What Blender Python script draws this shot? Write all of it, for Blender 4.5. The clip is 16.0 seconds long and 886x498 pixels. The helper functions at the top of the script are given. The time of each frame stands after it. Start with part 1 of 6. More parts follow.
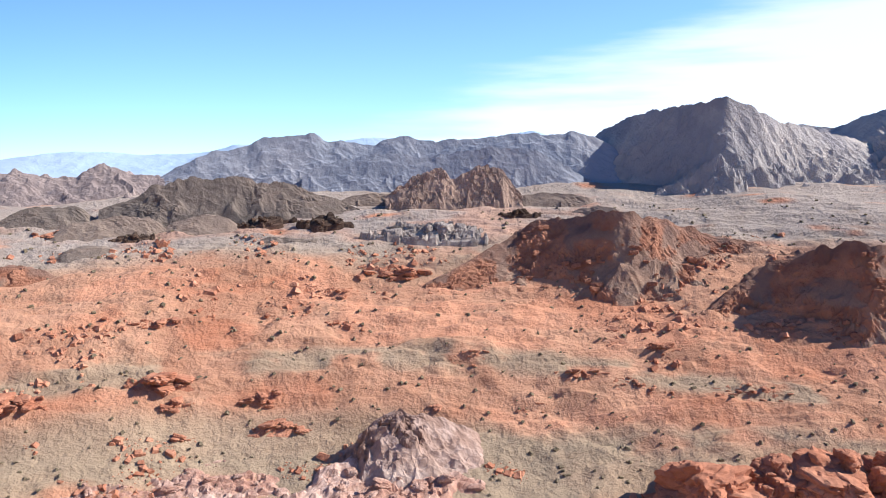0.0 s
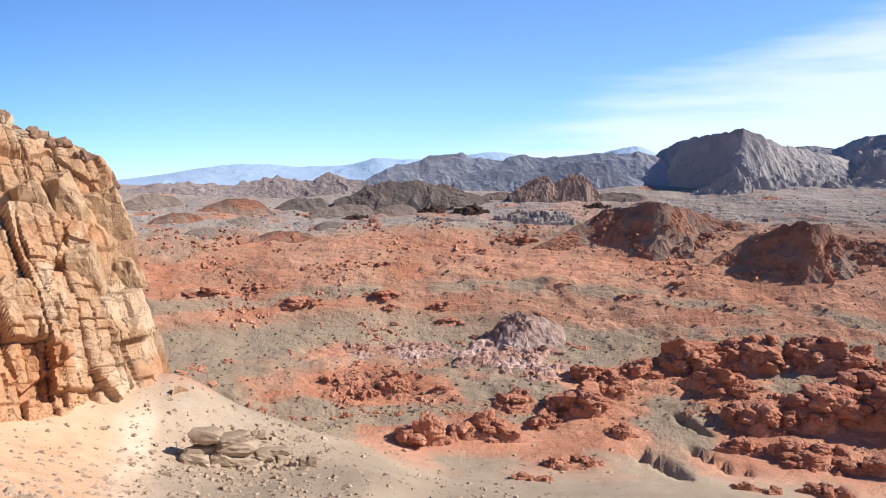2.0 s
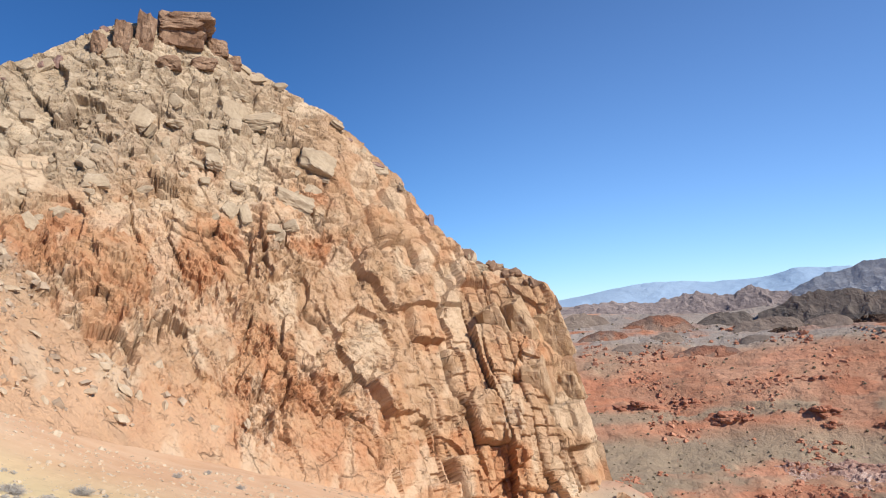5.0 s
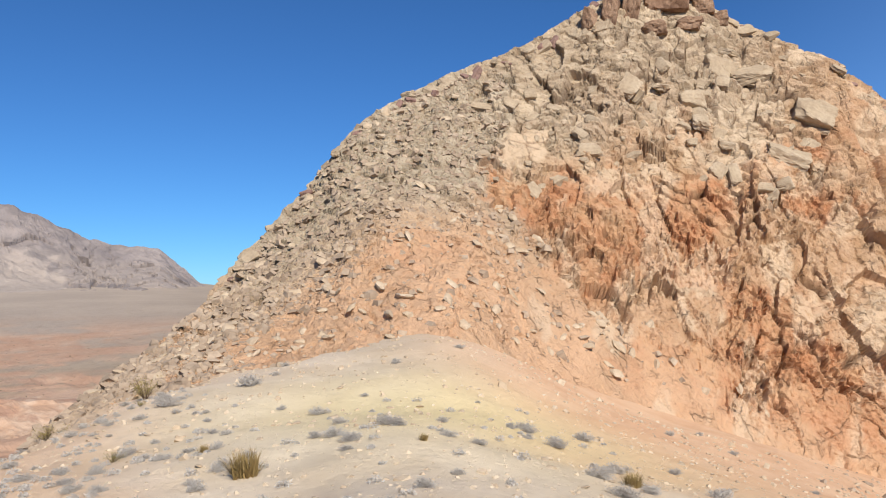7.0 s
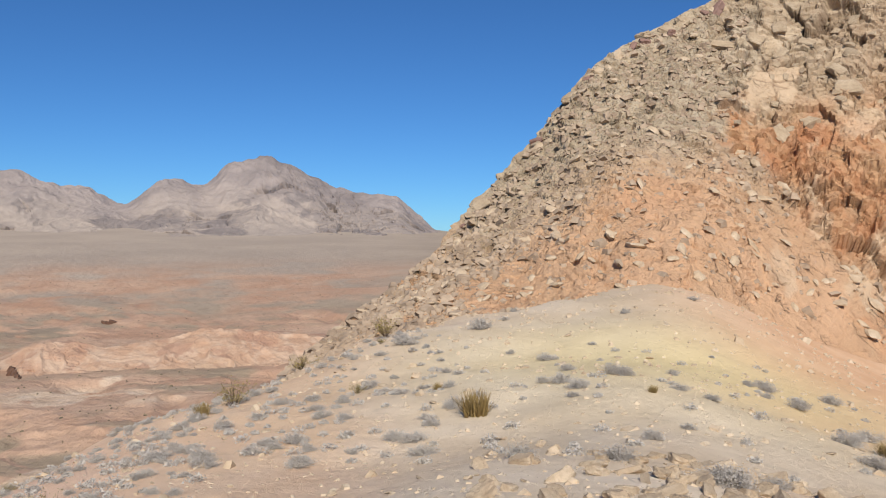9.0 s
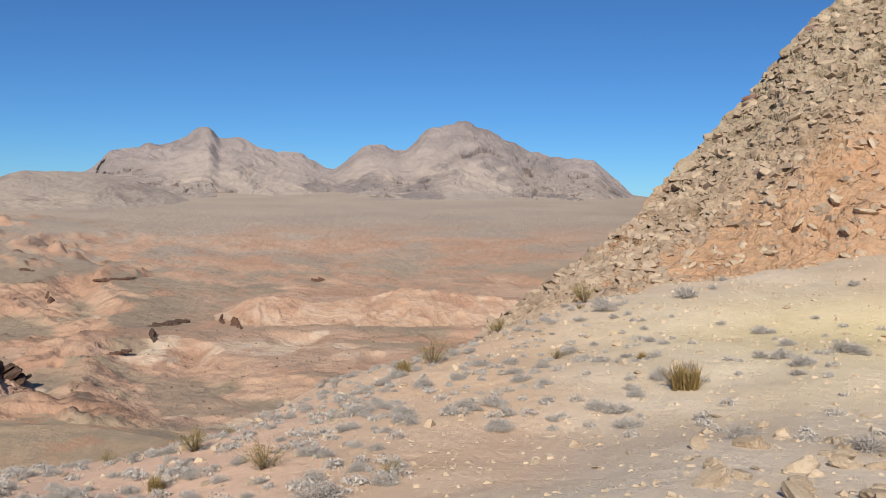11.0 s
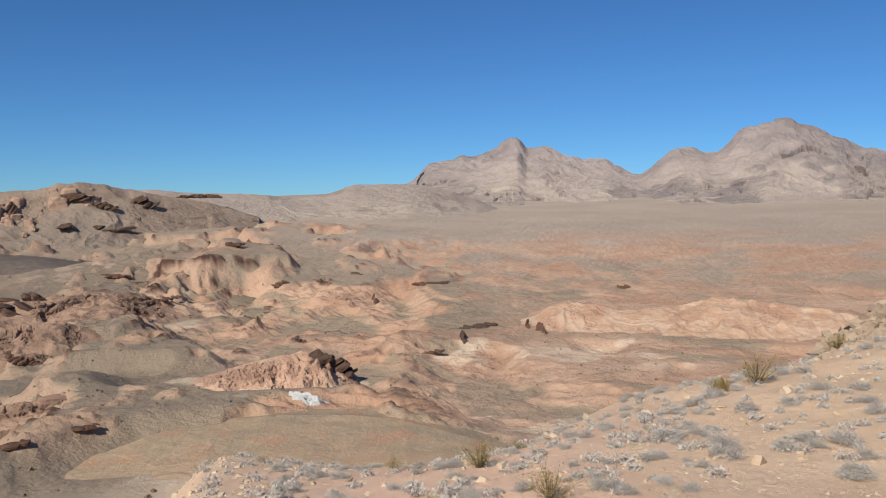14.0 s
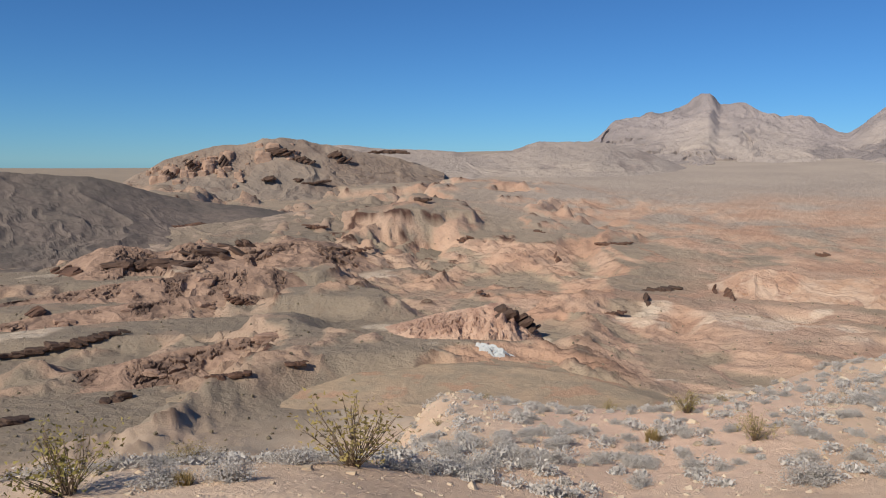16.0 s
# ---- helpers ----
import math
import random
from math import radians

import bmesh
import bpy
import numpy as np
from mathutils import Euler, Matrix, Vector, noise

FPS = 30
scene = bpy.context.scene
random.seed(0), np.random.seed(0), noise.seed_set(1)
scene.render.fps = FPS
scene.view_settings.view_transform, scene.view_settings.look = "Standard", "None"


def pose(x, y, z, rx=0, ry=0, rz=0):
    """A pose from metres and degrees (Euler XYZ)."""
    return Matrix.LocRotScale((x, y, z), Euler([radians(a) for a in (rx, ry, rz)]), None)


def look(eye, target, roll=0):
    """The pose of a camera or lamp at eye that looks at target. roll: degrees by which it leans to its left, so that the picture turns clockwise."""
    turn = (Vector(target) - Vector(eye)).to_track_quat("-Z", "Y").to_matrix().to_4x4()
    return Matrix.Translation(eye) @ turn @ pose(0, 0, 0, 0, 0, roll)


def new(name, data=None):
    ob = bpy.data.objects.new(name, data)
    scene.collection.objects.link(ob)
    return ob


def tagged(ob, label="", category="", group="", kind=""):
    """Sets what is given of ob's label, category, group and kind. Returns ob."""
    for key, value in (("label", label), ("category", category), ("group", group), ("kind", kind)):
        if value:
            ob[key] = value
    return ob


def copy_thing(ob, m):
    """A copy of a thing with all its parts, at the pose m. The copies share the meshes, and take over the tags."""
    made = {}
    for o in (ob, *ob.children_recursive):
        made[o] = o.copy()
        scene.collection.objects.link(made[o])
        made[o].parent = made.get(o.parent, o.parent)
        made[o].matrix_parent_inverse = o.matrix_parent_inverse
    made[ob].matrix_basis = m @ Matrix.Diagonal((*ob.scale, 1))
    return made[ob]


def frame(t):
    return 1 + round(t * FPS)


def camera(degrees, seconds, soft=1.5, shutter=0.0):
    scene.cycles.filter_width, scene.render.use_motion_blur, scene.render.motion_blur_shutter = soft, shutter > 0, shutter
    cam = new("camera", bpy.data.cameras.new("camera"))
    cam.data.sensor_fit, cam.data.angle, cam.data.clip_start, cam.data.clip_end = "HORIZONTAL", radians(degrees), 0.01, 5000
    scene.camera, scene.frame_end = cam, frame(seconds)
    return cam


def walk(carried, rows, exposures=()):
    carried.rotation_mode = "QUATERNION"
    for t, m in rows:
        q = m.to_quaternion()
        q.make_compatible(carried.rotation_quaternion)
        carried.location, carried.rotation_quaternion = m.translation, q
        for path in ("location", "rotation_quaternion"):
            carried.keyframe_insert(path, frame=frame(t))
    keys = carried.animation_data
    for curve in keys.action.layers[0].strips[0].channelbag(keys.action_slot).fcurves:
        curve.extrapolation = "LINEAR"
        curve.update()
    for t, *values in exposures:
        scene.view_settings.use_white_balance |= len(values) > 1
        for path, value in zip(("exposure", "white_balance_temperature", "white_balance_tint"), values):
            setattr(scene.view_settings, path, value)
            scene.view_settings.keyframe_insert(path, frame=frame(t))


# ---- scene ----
EXPOSURES = [(0.0, 0.88, 6380, 13), (1.5, 0.64, 6380, 13), (3.0, 0.46, 6380, 12), (5.5, 0.3, 6300, 10), (6.5, 0.32, 6350, 10), (7.5, 0.22, 6450, 10), (9.0, 0.1, 6500, 10), (12.5, 0.12, 6750, 10), (14.5, 0.08, 6650, 10), (16.0, 0.03, 6500, 10)]
cam = camera(56.72, 16.0, soft=1.1)
PATH = [
    (0.0, -1.27, 72.99, 4.25, 85.39, -0.06, -0.89),
    (0.5, -1.02, 58.19, 3.73, 85.71, -0.10, 0.88),
    (1.0, -0.73, 41.59, 3.15, 85.75, -0.25, 2.55),
    (1.5, -0.39, 22.60, 2.49, 85.80, -0.50, 4.61),
    (2.0, -0.14, 8.00, 1.98, 86.22, -0.51, 7.00),
    (2.5, 0.00, 0.00, 1.70, 87.00, -0.33, 10.26),
    (3.0, 0.00, 0.00, 1.70, 88.12, -0.09, 14.48),
    (3.2, 0.00, 0.00, 1.70, 88.56, -0.05, 16.20),
    (5.5, 0.00, 0.00, 1.70, 97.19, 1.89, 42.21),
    (6.0, 0.00, 0.00, 1.70, 97.92, 1.43, 51.04),
    (6.5, 0.00, 0.00, 1.70, 96.04, 0.80, 60.28),
    (7.0, 0.00, 0.00, 1.70, 92.97, 0.56, 68.07),
    (7.5, 0.00, 0.00, 1.70, 90.14, 0.06, 73.39),
    (8.0, 0.00, 0.00, 1.70, 87.23, -0.26, 76.77),
    (8.5, 0.00, 0.00, 1.70, 86.02, -0.46, 80.08),
    (9.0, 0.00, 0.00, 1.70, 89.36, -0.36, 83.94),
    (9.5, 0.00, 0.00, 1.70, 90.24, -0.11, 88.47),
    (10.0, 0.00, 0.00, 1.70, 88.55, -0.32, 92.75),
    (10.2, 0.00, 0.00, 1.70, 87.95, -0.46, 94.12),
    (12.5, -3.35, -0.84, 1.15, 87.06, -1.07, 102.24),
    (13.0, -3.45, -0.86, 1.14, 87.08, -0.89, 106.12),
    (13.5, -3.45, -0.86, 1.14, 87.12, -0.12, 112.36),
    (14.0, -3.26, -0.81, 1.17, 87.15, 0.22, 118.54),
    (14.5, -2.11, -0.53, 1.36, 86.48, 0.18, 122.28),
    (15.0, -0.48, -0.12, 1.62, 85.10, -0.28, 124.23),
    (15.5, 0.00, 0.00, 1.70, 84.38, -0.49, 127.36),
    (16.0, 0.00, 0.00, 1.70, 84.09, -0.64, 131.10),
]
walk(cam, [(t, pose(x, y, z, rx, ry, rz)) for t, x, y, z, rx, ry, rz in PATH], EXPOSURES)


# ---------------------------------------------------------------- light
SUN_AZ, SUN_EL = -92.0, 37.0      # degrees; azimuth counted to the left of +y


def direction(az, el=0.0):
    a, e = radians(az), radians(el)
    return Vector((-math.sin(a) * math.cos(e), math.cos(a) * math.cos(e), math.sin(e)))


world = bpy.data.worlds.new("sky")
scene.world = world
world.use_nodes = True
nt = world.node_tree
nt.nodes.clear()
w_out = nt.nodes.new("ShaderNodeOutputWorld")
w_bg = nt.nodes.new("ShaderNodeBackground")
sky = nt.nodes.new("ShaderNodeTexSky")
sky.sky_type, sky.sun_disc = "NISHITA", False
sky.sun_elevation = radians(SUN_EL)
sky.sun_rotation = radians(-SUN_AZ)
sky.altitude, sky.air_density, sky.dust_density, sky.ozone_density = 2200, 1.0, 0.05, 6.0
w_bg.inputs["Strength"].default_value = 0.11
# a thin bank of high cloud that slants up over the valley of red rocks
w_co = nt.nodes.new("ShaderNodeTexCoord")
bank = direction(12, 2.2).cross(direction(-20, 11.5)).normalized()
if bank.z > 0:
    bank = -bank
w_dot = nt.nodes.new("ShaderNodeVectorMath")
w_dot.operation = "DOT_PRODUCT"
w_dot.inputs[1].default_value = bank
w_map = nt.nodes.new("ShaderNodeMapping")
w_map.inputs["Rotation"].default_value = (0, radians(-16), 0)
w_map.inputs["Scale"].default_value = (3, 3, 26)
w_noise = nt.nodes.new("ShaderNodeTexNoise")
w_noise.inputs["Scale"].default_value, w_noise.inputs["Detail"].default_value = 1.3, 6
w_add = nt.nodes.new("ShaderNodeMath")
w_add.operation, w_add.inputs[1].default_value = "MULTIPLY_ADD", 0.16
w_ramp = nt.nodes.new("ShaderNodeMapRange")
w_ramp.interpolation_type = "SMOOTHSTEP"
for key, value in (("From Min", 0.07), ("From Max", 0.15), ("To Min", 0.0), ("To Max", 0.55)):
    w_ramp.inputs[key].default_value = value
w_side = nt.nodes.new("ShaderNodeVectorMath")
w_side.operation = "DOT_PRODUCT"
w_side.inputs[1].default_value = direction(-32)
w_fade = nt.nodes.new("ShaderNodeMapRange")
w_fade.interpolation_type = "SMOOTHSTEP"
for key, value in (("From Min", 0.70), ("From Max", 0.93), ("To Min", 0.0), ("To Max", 1.0)):
    w_fade.inputs[key].default_value = value
w_mul = nt.nodes.new("ShaderNodeMath")
w_mul.operation = "MULTIPLY"
w_mix = nt.nodes.new("ShaderNodeMix")
w_mix.data_type = "RGBA"
w_mix.inputs["B"].default_value = (7.2, 7.4, 7.8, 1)
L = nt.links.new
L(w_co.outputs["Generated"], w_dot.inputs[0])
L(w_co.outputs["Generated"], w_side.inputs[0])
L(w_co.outputs["Generated"], w_map.inputs["Vector"])
L(w_map.outputs["Vector"], w_noise.inputs["Vector"])
L(w_noise.outputs["Fac"], w_add.inputs[0])
L(w_dot.outputs["Value"], w_add.inputs[2])
L(w_add.outputs["Value"], w_ramp.inputs["Value"])
L(w_side.outputs["Value"], w_fade.inputs["Value"])
L(w_ramp.outputs["Result"], w_mul.inputs[0])
L(w_fade.outputs["Result"], w_mul.inputs[1])
L(w_mul.outputs["Value"], w_mix.inputs["Factor"])
w_tint = nt.nodes.new("ShaderNodeMix")
w_tint.data_type, w_tint.blend_type = "RGBA", "MULTIPLY"
w_tint.inputs["Factor"].default_value = 1.0
w_haze = nt.nodes.new("ShaderNodeVectorMath")          # hazier towards the low valley, deep blue away from it
w_haze.operation = "DOT_PRODUCT"
w_haze.inputs[1].default_value = direction(-12)
w_grade = nt.nodes.new("ShaderNodeMapRange")
w_grade.interpolation_type = "SMOOTHSTEP"
for key, value in (("From Min", 0.40), ("From Max", 1.0), ("To Min", 0.0), ("To Max", 1.0)):
    w_grade.inputs[key].default_value = value
w_blue = nt.nodes.new("ShaderNodeMix")
w_blue.data_type = "RGBA"
w_blue.inputs["A"].default_value = (0.34, 0.578, 0.765, 1)
w_blue.inputs["B"].default_value = (1.15, 1.235, 1.335, 1)
L(w_co.outputs["Generated"], w_haze.inputs[0])
L(w_haze.outputs["Value"], w_grade.inputs["Value"])
L(w_grade.outputs["Result"], w_blue.inputs["Factor"])
L(w_blue.outputs["Result"], w_tint.inputs["B"])
L(sky.outputs["Color"], w_tint.inputs["A"])
L(w_tint.outputs["Result"], w_mix.inputs["A"])
L(w_mix.outputs["Result"], w_bg.inputs["Color"])
L(w_bg.outputs["Background"], w_out.inputs["Surface"])

sun_data = bpy.data.lights.new("sun", "SUN")
sun_data.energy, sun_data.angle, sun_data.color = 4.8, radians(0.53), (1.0, 0.93, 0.82)
sun = new("sun", sun_data)
sun.matrix_world = look(direction(SUN_AZ, SUN_EL) * 100, (0, 0, 0))


# ---------------------------------------------------------------- noise on arrays
def hashed(i, j, k, seed):
    h = (i.astype(np.int64) * 374761393 + j.astype(np.int64) * 668265263 + k.astype(np.int64) * 2147483647 + seed * 974711)
    h = (h ^ (h >> 13)) & 0xFFFFFFFF
    h = (h * 1274126177) & 0xFFFFFFFF
    h = (h ^ (h >> 16)) & 0xFFFFFFFF
    h = (h * 1103515245) & 0xFFFFFFFF
    return ((h ^ (h >> 15)) & 0xFFFFFF) / float(0x1000000)


def value_noise(x, y, seed=0):
    """Smooth noise in 0..1 over a plane."""
    i, j = np.floor(x), np.floor(y)
    u, v = x - i, y - j
    u, v = u * u * u * (u * (u * 6 - 15) + 10), v * v * v * (v * (v * 6 - 15) + 10)
    k = np.zeros_like(i)
    a, b = hashed(i, j, k, seed), hashed(i + 1, j, k, seed)
    c, d = hashed(i, j + 1, k, seed), hashed(i + 1, j + 1, k, seed)
    return (a + (b - a) * u) * (1 - v) + (c + (d - c) * u) * v


def fbm(x, y, octaves=5, seed=0, gain=0.5):
    """Noise of several sizes, about -1..1."""
    total, amp, norm = 0.0, 1.0, 0.0
    for o in range(octaves):
        total = total + amp * (value_noise(x * 2 ** o + 17.3 * o, y * 2 ** o - 9.1 * o, seed + o) * 2 - 1)
        norm += amp
        amp *= gain
    return total / norm


def ridged(x, y, octaves=4, seed=0):
    """Sharp crests at 1, valleys towards 0."""
    total, amp, norm = 0.0, 1.0, 0.0
    for o in range(octaves):
        n = 1 - np.abs(value_noise(x * 2 ** o + 5.7 * o, y * 2 ** o + 3.3 * o, seed + o) * 2 - 1)
        total = total + amp * n * n
        norm += amp
        amp *= 0.5
    return total / norm


def blocks(x, y, z, seed=0, tilt=1.7):
    """Broken rock: each cell is a tilted plane. Returns the relief (-1..1), the width of the joint between cells, and a chance number for each cell."""
    i0, j0, k0 = np.floor(x), np.floor(y), np.floor(z)
    f1 = np.full(x.shape, 9.0)
    f2 = np.full(x.shape, 9.0)
    relief, cell = np.zeros(x.shape), np.zeros(x.shape)
    for di in (-1, 0, 1):
        for dj in (-1, 0, 1):
            for dk in (-1, 0, 1):
                i, j, k = i0 + di, j0 + dj, k0 + dk
                dx = x - i - hashed(i, j, k, seed)
                dy = y - j - hashed(i, j, k, seed + 1)
                dz = z - k - hashed(i, j, k, seed + 2)
                d = np.sqrt(dx * dx + dy * dy + dz * dz)
                near = d < f1
                f2 = np.where(near, f1, np.minimum(f2, d))
                plane = ((hashed(i, j, k, seed + 3) - 0.5) * 1.2 + dx * (hashed(i, j, k, seed + 4) - 0.5) * tilt
                         + dy * (hashed(i, j, k, seed + 5) - 0.5) * tilt + dz * (hashed(i, j, k, seed + 6) - 0.5) * tilt)
                relief = np.where(near, plane, relief)
                cell = np.where(near, hashed(i, j, k, seed + 7), cell)
                f1 = np.where(near, d, f1)
    return relief, f2 - f1, cell


def smooth(a, b, x):
    t = np.clip((x - a) / (b - a), 0, 1)
    return t * t * (3 - 2 * t)


def curve(xs, ys, x):
    """A smooth curve through a few nodes (monotone cubic)."""
    xs, ys = np.asarray(xs, float), np.asarray(ys, float)
    h = np.diff(xs)
    s = np.diff(ys) / h
    m = np.zeros(len(xs))
    for i in range(1, len(xs) - 1):
        if s[i - 1] * s[i] > 0:
            w1, w2 = 2 * h[i] + h[i - 1], h[i] + 2 * h[i - 1]
            m[i] = (w1 + w2) / (w1 / s[i - 1] + w2 / s[i])
    m[0], m[-1] = s[0], s[-1]
    x = np.clip(np.asarray(x, float), xs[0], xs[-1])
    i = np.clip(np.searchsorted(xs, x) - 1, 0, len(h) - 1)
    t = (x - xs[i]) / h[i]
    return ((1 + 2 * t) * (1 - t) ** 2 * ys[i] + t * (1 - t) ** 2 * h[i] * m[i]
            + t * t * (3 - 2 * t) * ys[i + 1] + t * t * (t - 1) * h[i] * m[i + 1])


# ---------------------------------------------------------------- the lie of the land
EYE = 1.7
RADII = (0, 6, 12, 20, 30, 42, 56, 72, 88, 108, 140, 170, 200, 230, 262, 320, 450, 700, 1100, 5000)
PROFILES = {}


def profile(az, *heights):
    """Heights of the ground under eye level at RADII, along one bearing."""
    PROFILES[az] = heights


#              0     6    12    20    30    42    56    72    88   108   140   170    200    230   262  320  450  700 1100 5000
profile(-95, -1.7, -2.0, -3.0, -4.5, -6.5, -9.0, -12, -16, -20, -24, -24.0, -19.0, -12.5, -6.0, -1.0, 2.0, 4.0, 6.0, 9.0, 30)
profile(-30, -1.7, -3.2, -5.5, -8.5, -12., -16., -20, -24, -27, -28, -25.5, -19.5, -12.5, -5.5, -0.3, 4.2, 6.5, 9.0, 13.0, 40)
profile(6., -1.7, -3.2, -5.5, -8.5, -12., -16., -20, -24, -27, -28, -25.5, -19.5, -12.5, -6.0, -0.9, 3.4, 5.6, 8.0, 12.0, 40)
profile(12, -1.7, -3.2, -5.5, -8.5, -12., -16., -19, -22.2, -25, -28.5, -25.5, -19.5, -13., -7.0, -2.5, 1.0, 3.2, 6.0, 9.0, 30)
profile(19, -1.7, -3.0, -5.0, -7.6, -10.8, -14.8, -19.2, -21.8, -21.5, -28, -25.5, -19.5, -13.5, -8.0, -3.5, 0.0, 2.6, 6.0, 9.0, 30)
profile(24, -1.7, -2.9, -4.7, -7.2, -10.2, -13.6, -18.4, -20.8, -17.2, -26, -25.0, -19.5, -14., -8.5, -4.0, -.5, 2.4, 6.0, 9.0, 30)
profile(42, -1.7, -2.7, -4.2, -6.0, -8.0, -10., -11.6, -14., -17, -22, -24.0, -21.0, -16., -11., -6.0, -2.0, 2.0, 6.0, 9.0, 30)
profile(57, -1.7, -2.4, -3.7, -5.0, -6.0, -6.7, -7.2, -9.5, -13, -18, -23.0, -23.0, -19., -14., -9.0, -4.0, 1.0, 6.0, 9.0, 30)
profile(70, -1.7, -2.3, -3.3, -4.2, -4.3, -3.4, -2.6, -5.0, -10, -17, -23.0, -24.0, -22., -18., -14., -9.0, -3.0, 3.0, 9.0, 30)
profile(80, -1.7, -2.3, -3.4, -4.7, -4.7, -4.0, -4.2, -7.5, -13, -20, -26.0, -27.0, -26., -24., -21., -15., -9.0, -2.0, 6.0, 30)
profile(90, -1.7, -2.4, -3.9, -5.1, -5.2, -5.4, -6.0, -12., -18, -24, -28.0, -29.0, -29., -28., -26., -22., -13.5, 1, 24, 50)
profile(98, -1.7, -2.7, -4.2, -5.3, -5.8, -8.5, -14., -20., -24, -27, -29.0, -29.5, -29.5, -29., -27.5, -24., -14, 1, 25, 50)
profile(106, -1.7, -3, -4.35, -5.4, -6.9, -12., -18., -23., -26, -28, -29.0, -29.5, -29.5, -29., -28., -25., -14, 1, 25, 50)
profile(118, -1.7, -3.2, -4.75, -5.9, -10., -16., -21., -25., -27.5, -29, -29.5, -29.5, -29.5, -29., -28., -25., -15, 0, 22, 45)
profile(130, -1.7, -3, -4.5, -6.2, -8.6, -15., -21., -25., -27.5, -29, -29.5, -29.5, -29.5, -29., -28., -25., -16, -2, 16, 20)
profile(140, -1.7, -2.7, -4.4, -9.0, -14., -19., -23., -26., -28, -29, -29.5, -29.5, -29.5, -29., -28., -25., -18.5, -9, -6, -20)
profile(160, -1.7, -2.6, -4.3, -9.0, -14., -19., -23., -26., -28, -29, -29.5, -29.5, -29.5, -29., -28., -26., -20, -14, -14, -70)
profile(200, -1.7, -2.0, -3.0, -5.0, -8.0, -12., -16., -20., -23, -25, -26.0, -26.0, -26.0, -25., -24., -22., -17, -10, -8, -40)
profile(265, -1.7, -2.0, -3.0, -4.5, -6.5, -9.0, -12, -16, -20, -24, -24.0, -19.0, -12.5, -6.0, -1.0, 2.0, 4.0, 6.0, 9.0, 30)


def bearing(x, y):
    a = np.degrees(np.arctan2(-x, y))
    return np.where(a < -95, a + 360, a)


BEARINGS = sorted(PROFILES)
FINE_R = np.concatenate([np.arange(0, 120, 1.0), np.geomspace(120, 5000, 200)])
TABLE = np.array([curve(RADII, PROFILES[a], FINE_R) for a in BEARINGS])
FINE_A = np.arange(-95, 265.01, 1.0)
TABLE = np.array([curve(BEARINGS, TABLE[:, i], FINE_A) for i in range(len(FINE_R))]).T     # bearing, radius


def base_height(x, y):
    x, y = np.asarray(x, float), np.asarray(y, float)
    r, a = np.hypot(x, y), bearing(x, y)
    fa = np.clip(a - FINE_A[0], 0, len(FINE_A) - 1.001)
    fr = np.clip(np.interp(r, FINE_R, np.arange(len(FINE_R))), 0, len(FINE_R) - 1.001)
    i, j = fa.astype(int), fr.astype(int)
    u, v = fa - i, fr - j
    return EYE + ((TABLE[i, j] * (1 - u) + TABLE[i + 1, j] * u) * (1 - v) + (TABLE[i, j + 1] * (1 - u) + TABLE[i + 1, j + 1] * u) * v)


def calm_spots(r, a):
    """1 where a hill of its own stands in the basin and the spurs make room for it."""
    spots = ((130.5, 8.5, 141, 16), (131, 15, 88, 17), (149, 12, 153, 8), (150, 12, 182, 8), (148, 14, 224, 14), (103, 14, 200, 14))
    out = 0 * r
    for az, wide, dist, deep in spots:
        out = np.maximum(out, smooth(1.35, 0.9, np.sqrt(((a - az) / wide) ** 2 + ((r - dist) / deep) ** 2)))
    return out


def basin_relief(x, y, r, a):
    """Gravel-topped spurs with crisp rims and gullied, bare slopes in the wide basin: height, bare slope 0..1, rim rock 0..1."""
    wx, wy = x + 14 * fbm(x / 60, y / 60, 3, 31), y + 14 * fbm(x / 60, y / 60, 3, 32)
    rough = smooth(108, 132, a)
    reach = smooth(80 - 20 * rough, 130 - 30 * rough, r) * (1 - smooth(270, 420, r - 190 * rough)) * (1 + 0.5 * rough * smooth(220, 320, r)) * (1 - calm_spots(r, a))
    u, w = wx * 0.8 + wy * 0.6, wy * 0.8 - wx * 0.6                  # spurs run down to the wash
    rills = ridged(wx / 16, wy / 16, 4, 27) - 0.5
    fine = ridged(wx / 5, wy / 5, 4, 28) - 0.5
    h, bare, rim = -2.2 + 0 * x, 0 * x, 0 * x
    for k, (size, level, width, tall) in enumerate(((62, -0.02, 0.26, 5.0), (33, 0.06, 0.26, 3.2), (17, 0.12, 0.28, 1.0))):
        f = fbm(u / size / 1.9, w / size, 4, 21 + k) + 0.15 * rills + 0.05 * fine
        q = np.clip((f - level) / width, 0, 1)
        h = h + tall * (0.45 + 0.7 * rough) * q ** 1.15
        bare = np.maximum(bare, smooth(0.03, 0.25, q) * (1 - smooth(0.93, 1.0, q)))
        rim = np.maximum(rim, smooth(0.86, 0.93, q) * (1 - smooth(0.97, 1.0, q)) * smooth(0.1, 0.2, fbm(x / 13, y / 13, 3, 61 + k)))
    h = h + (0.3 + 0.9 * rough) * bare * fine + 0.6 * rough * rim
    return reach * h, bare * reach, rim * reach * rough


def spot_on(az, r):
    return -math.sin(radians(az)) * r, math.cos(radians(az)) * r


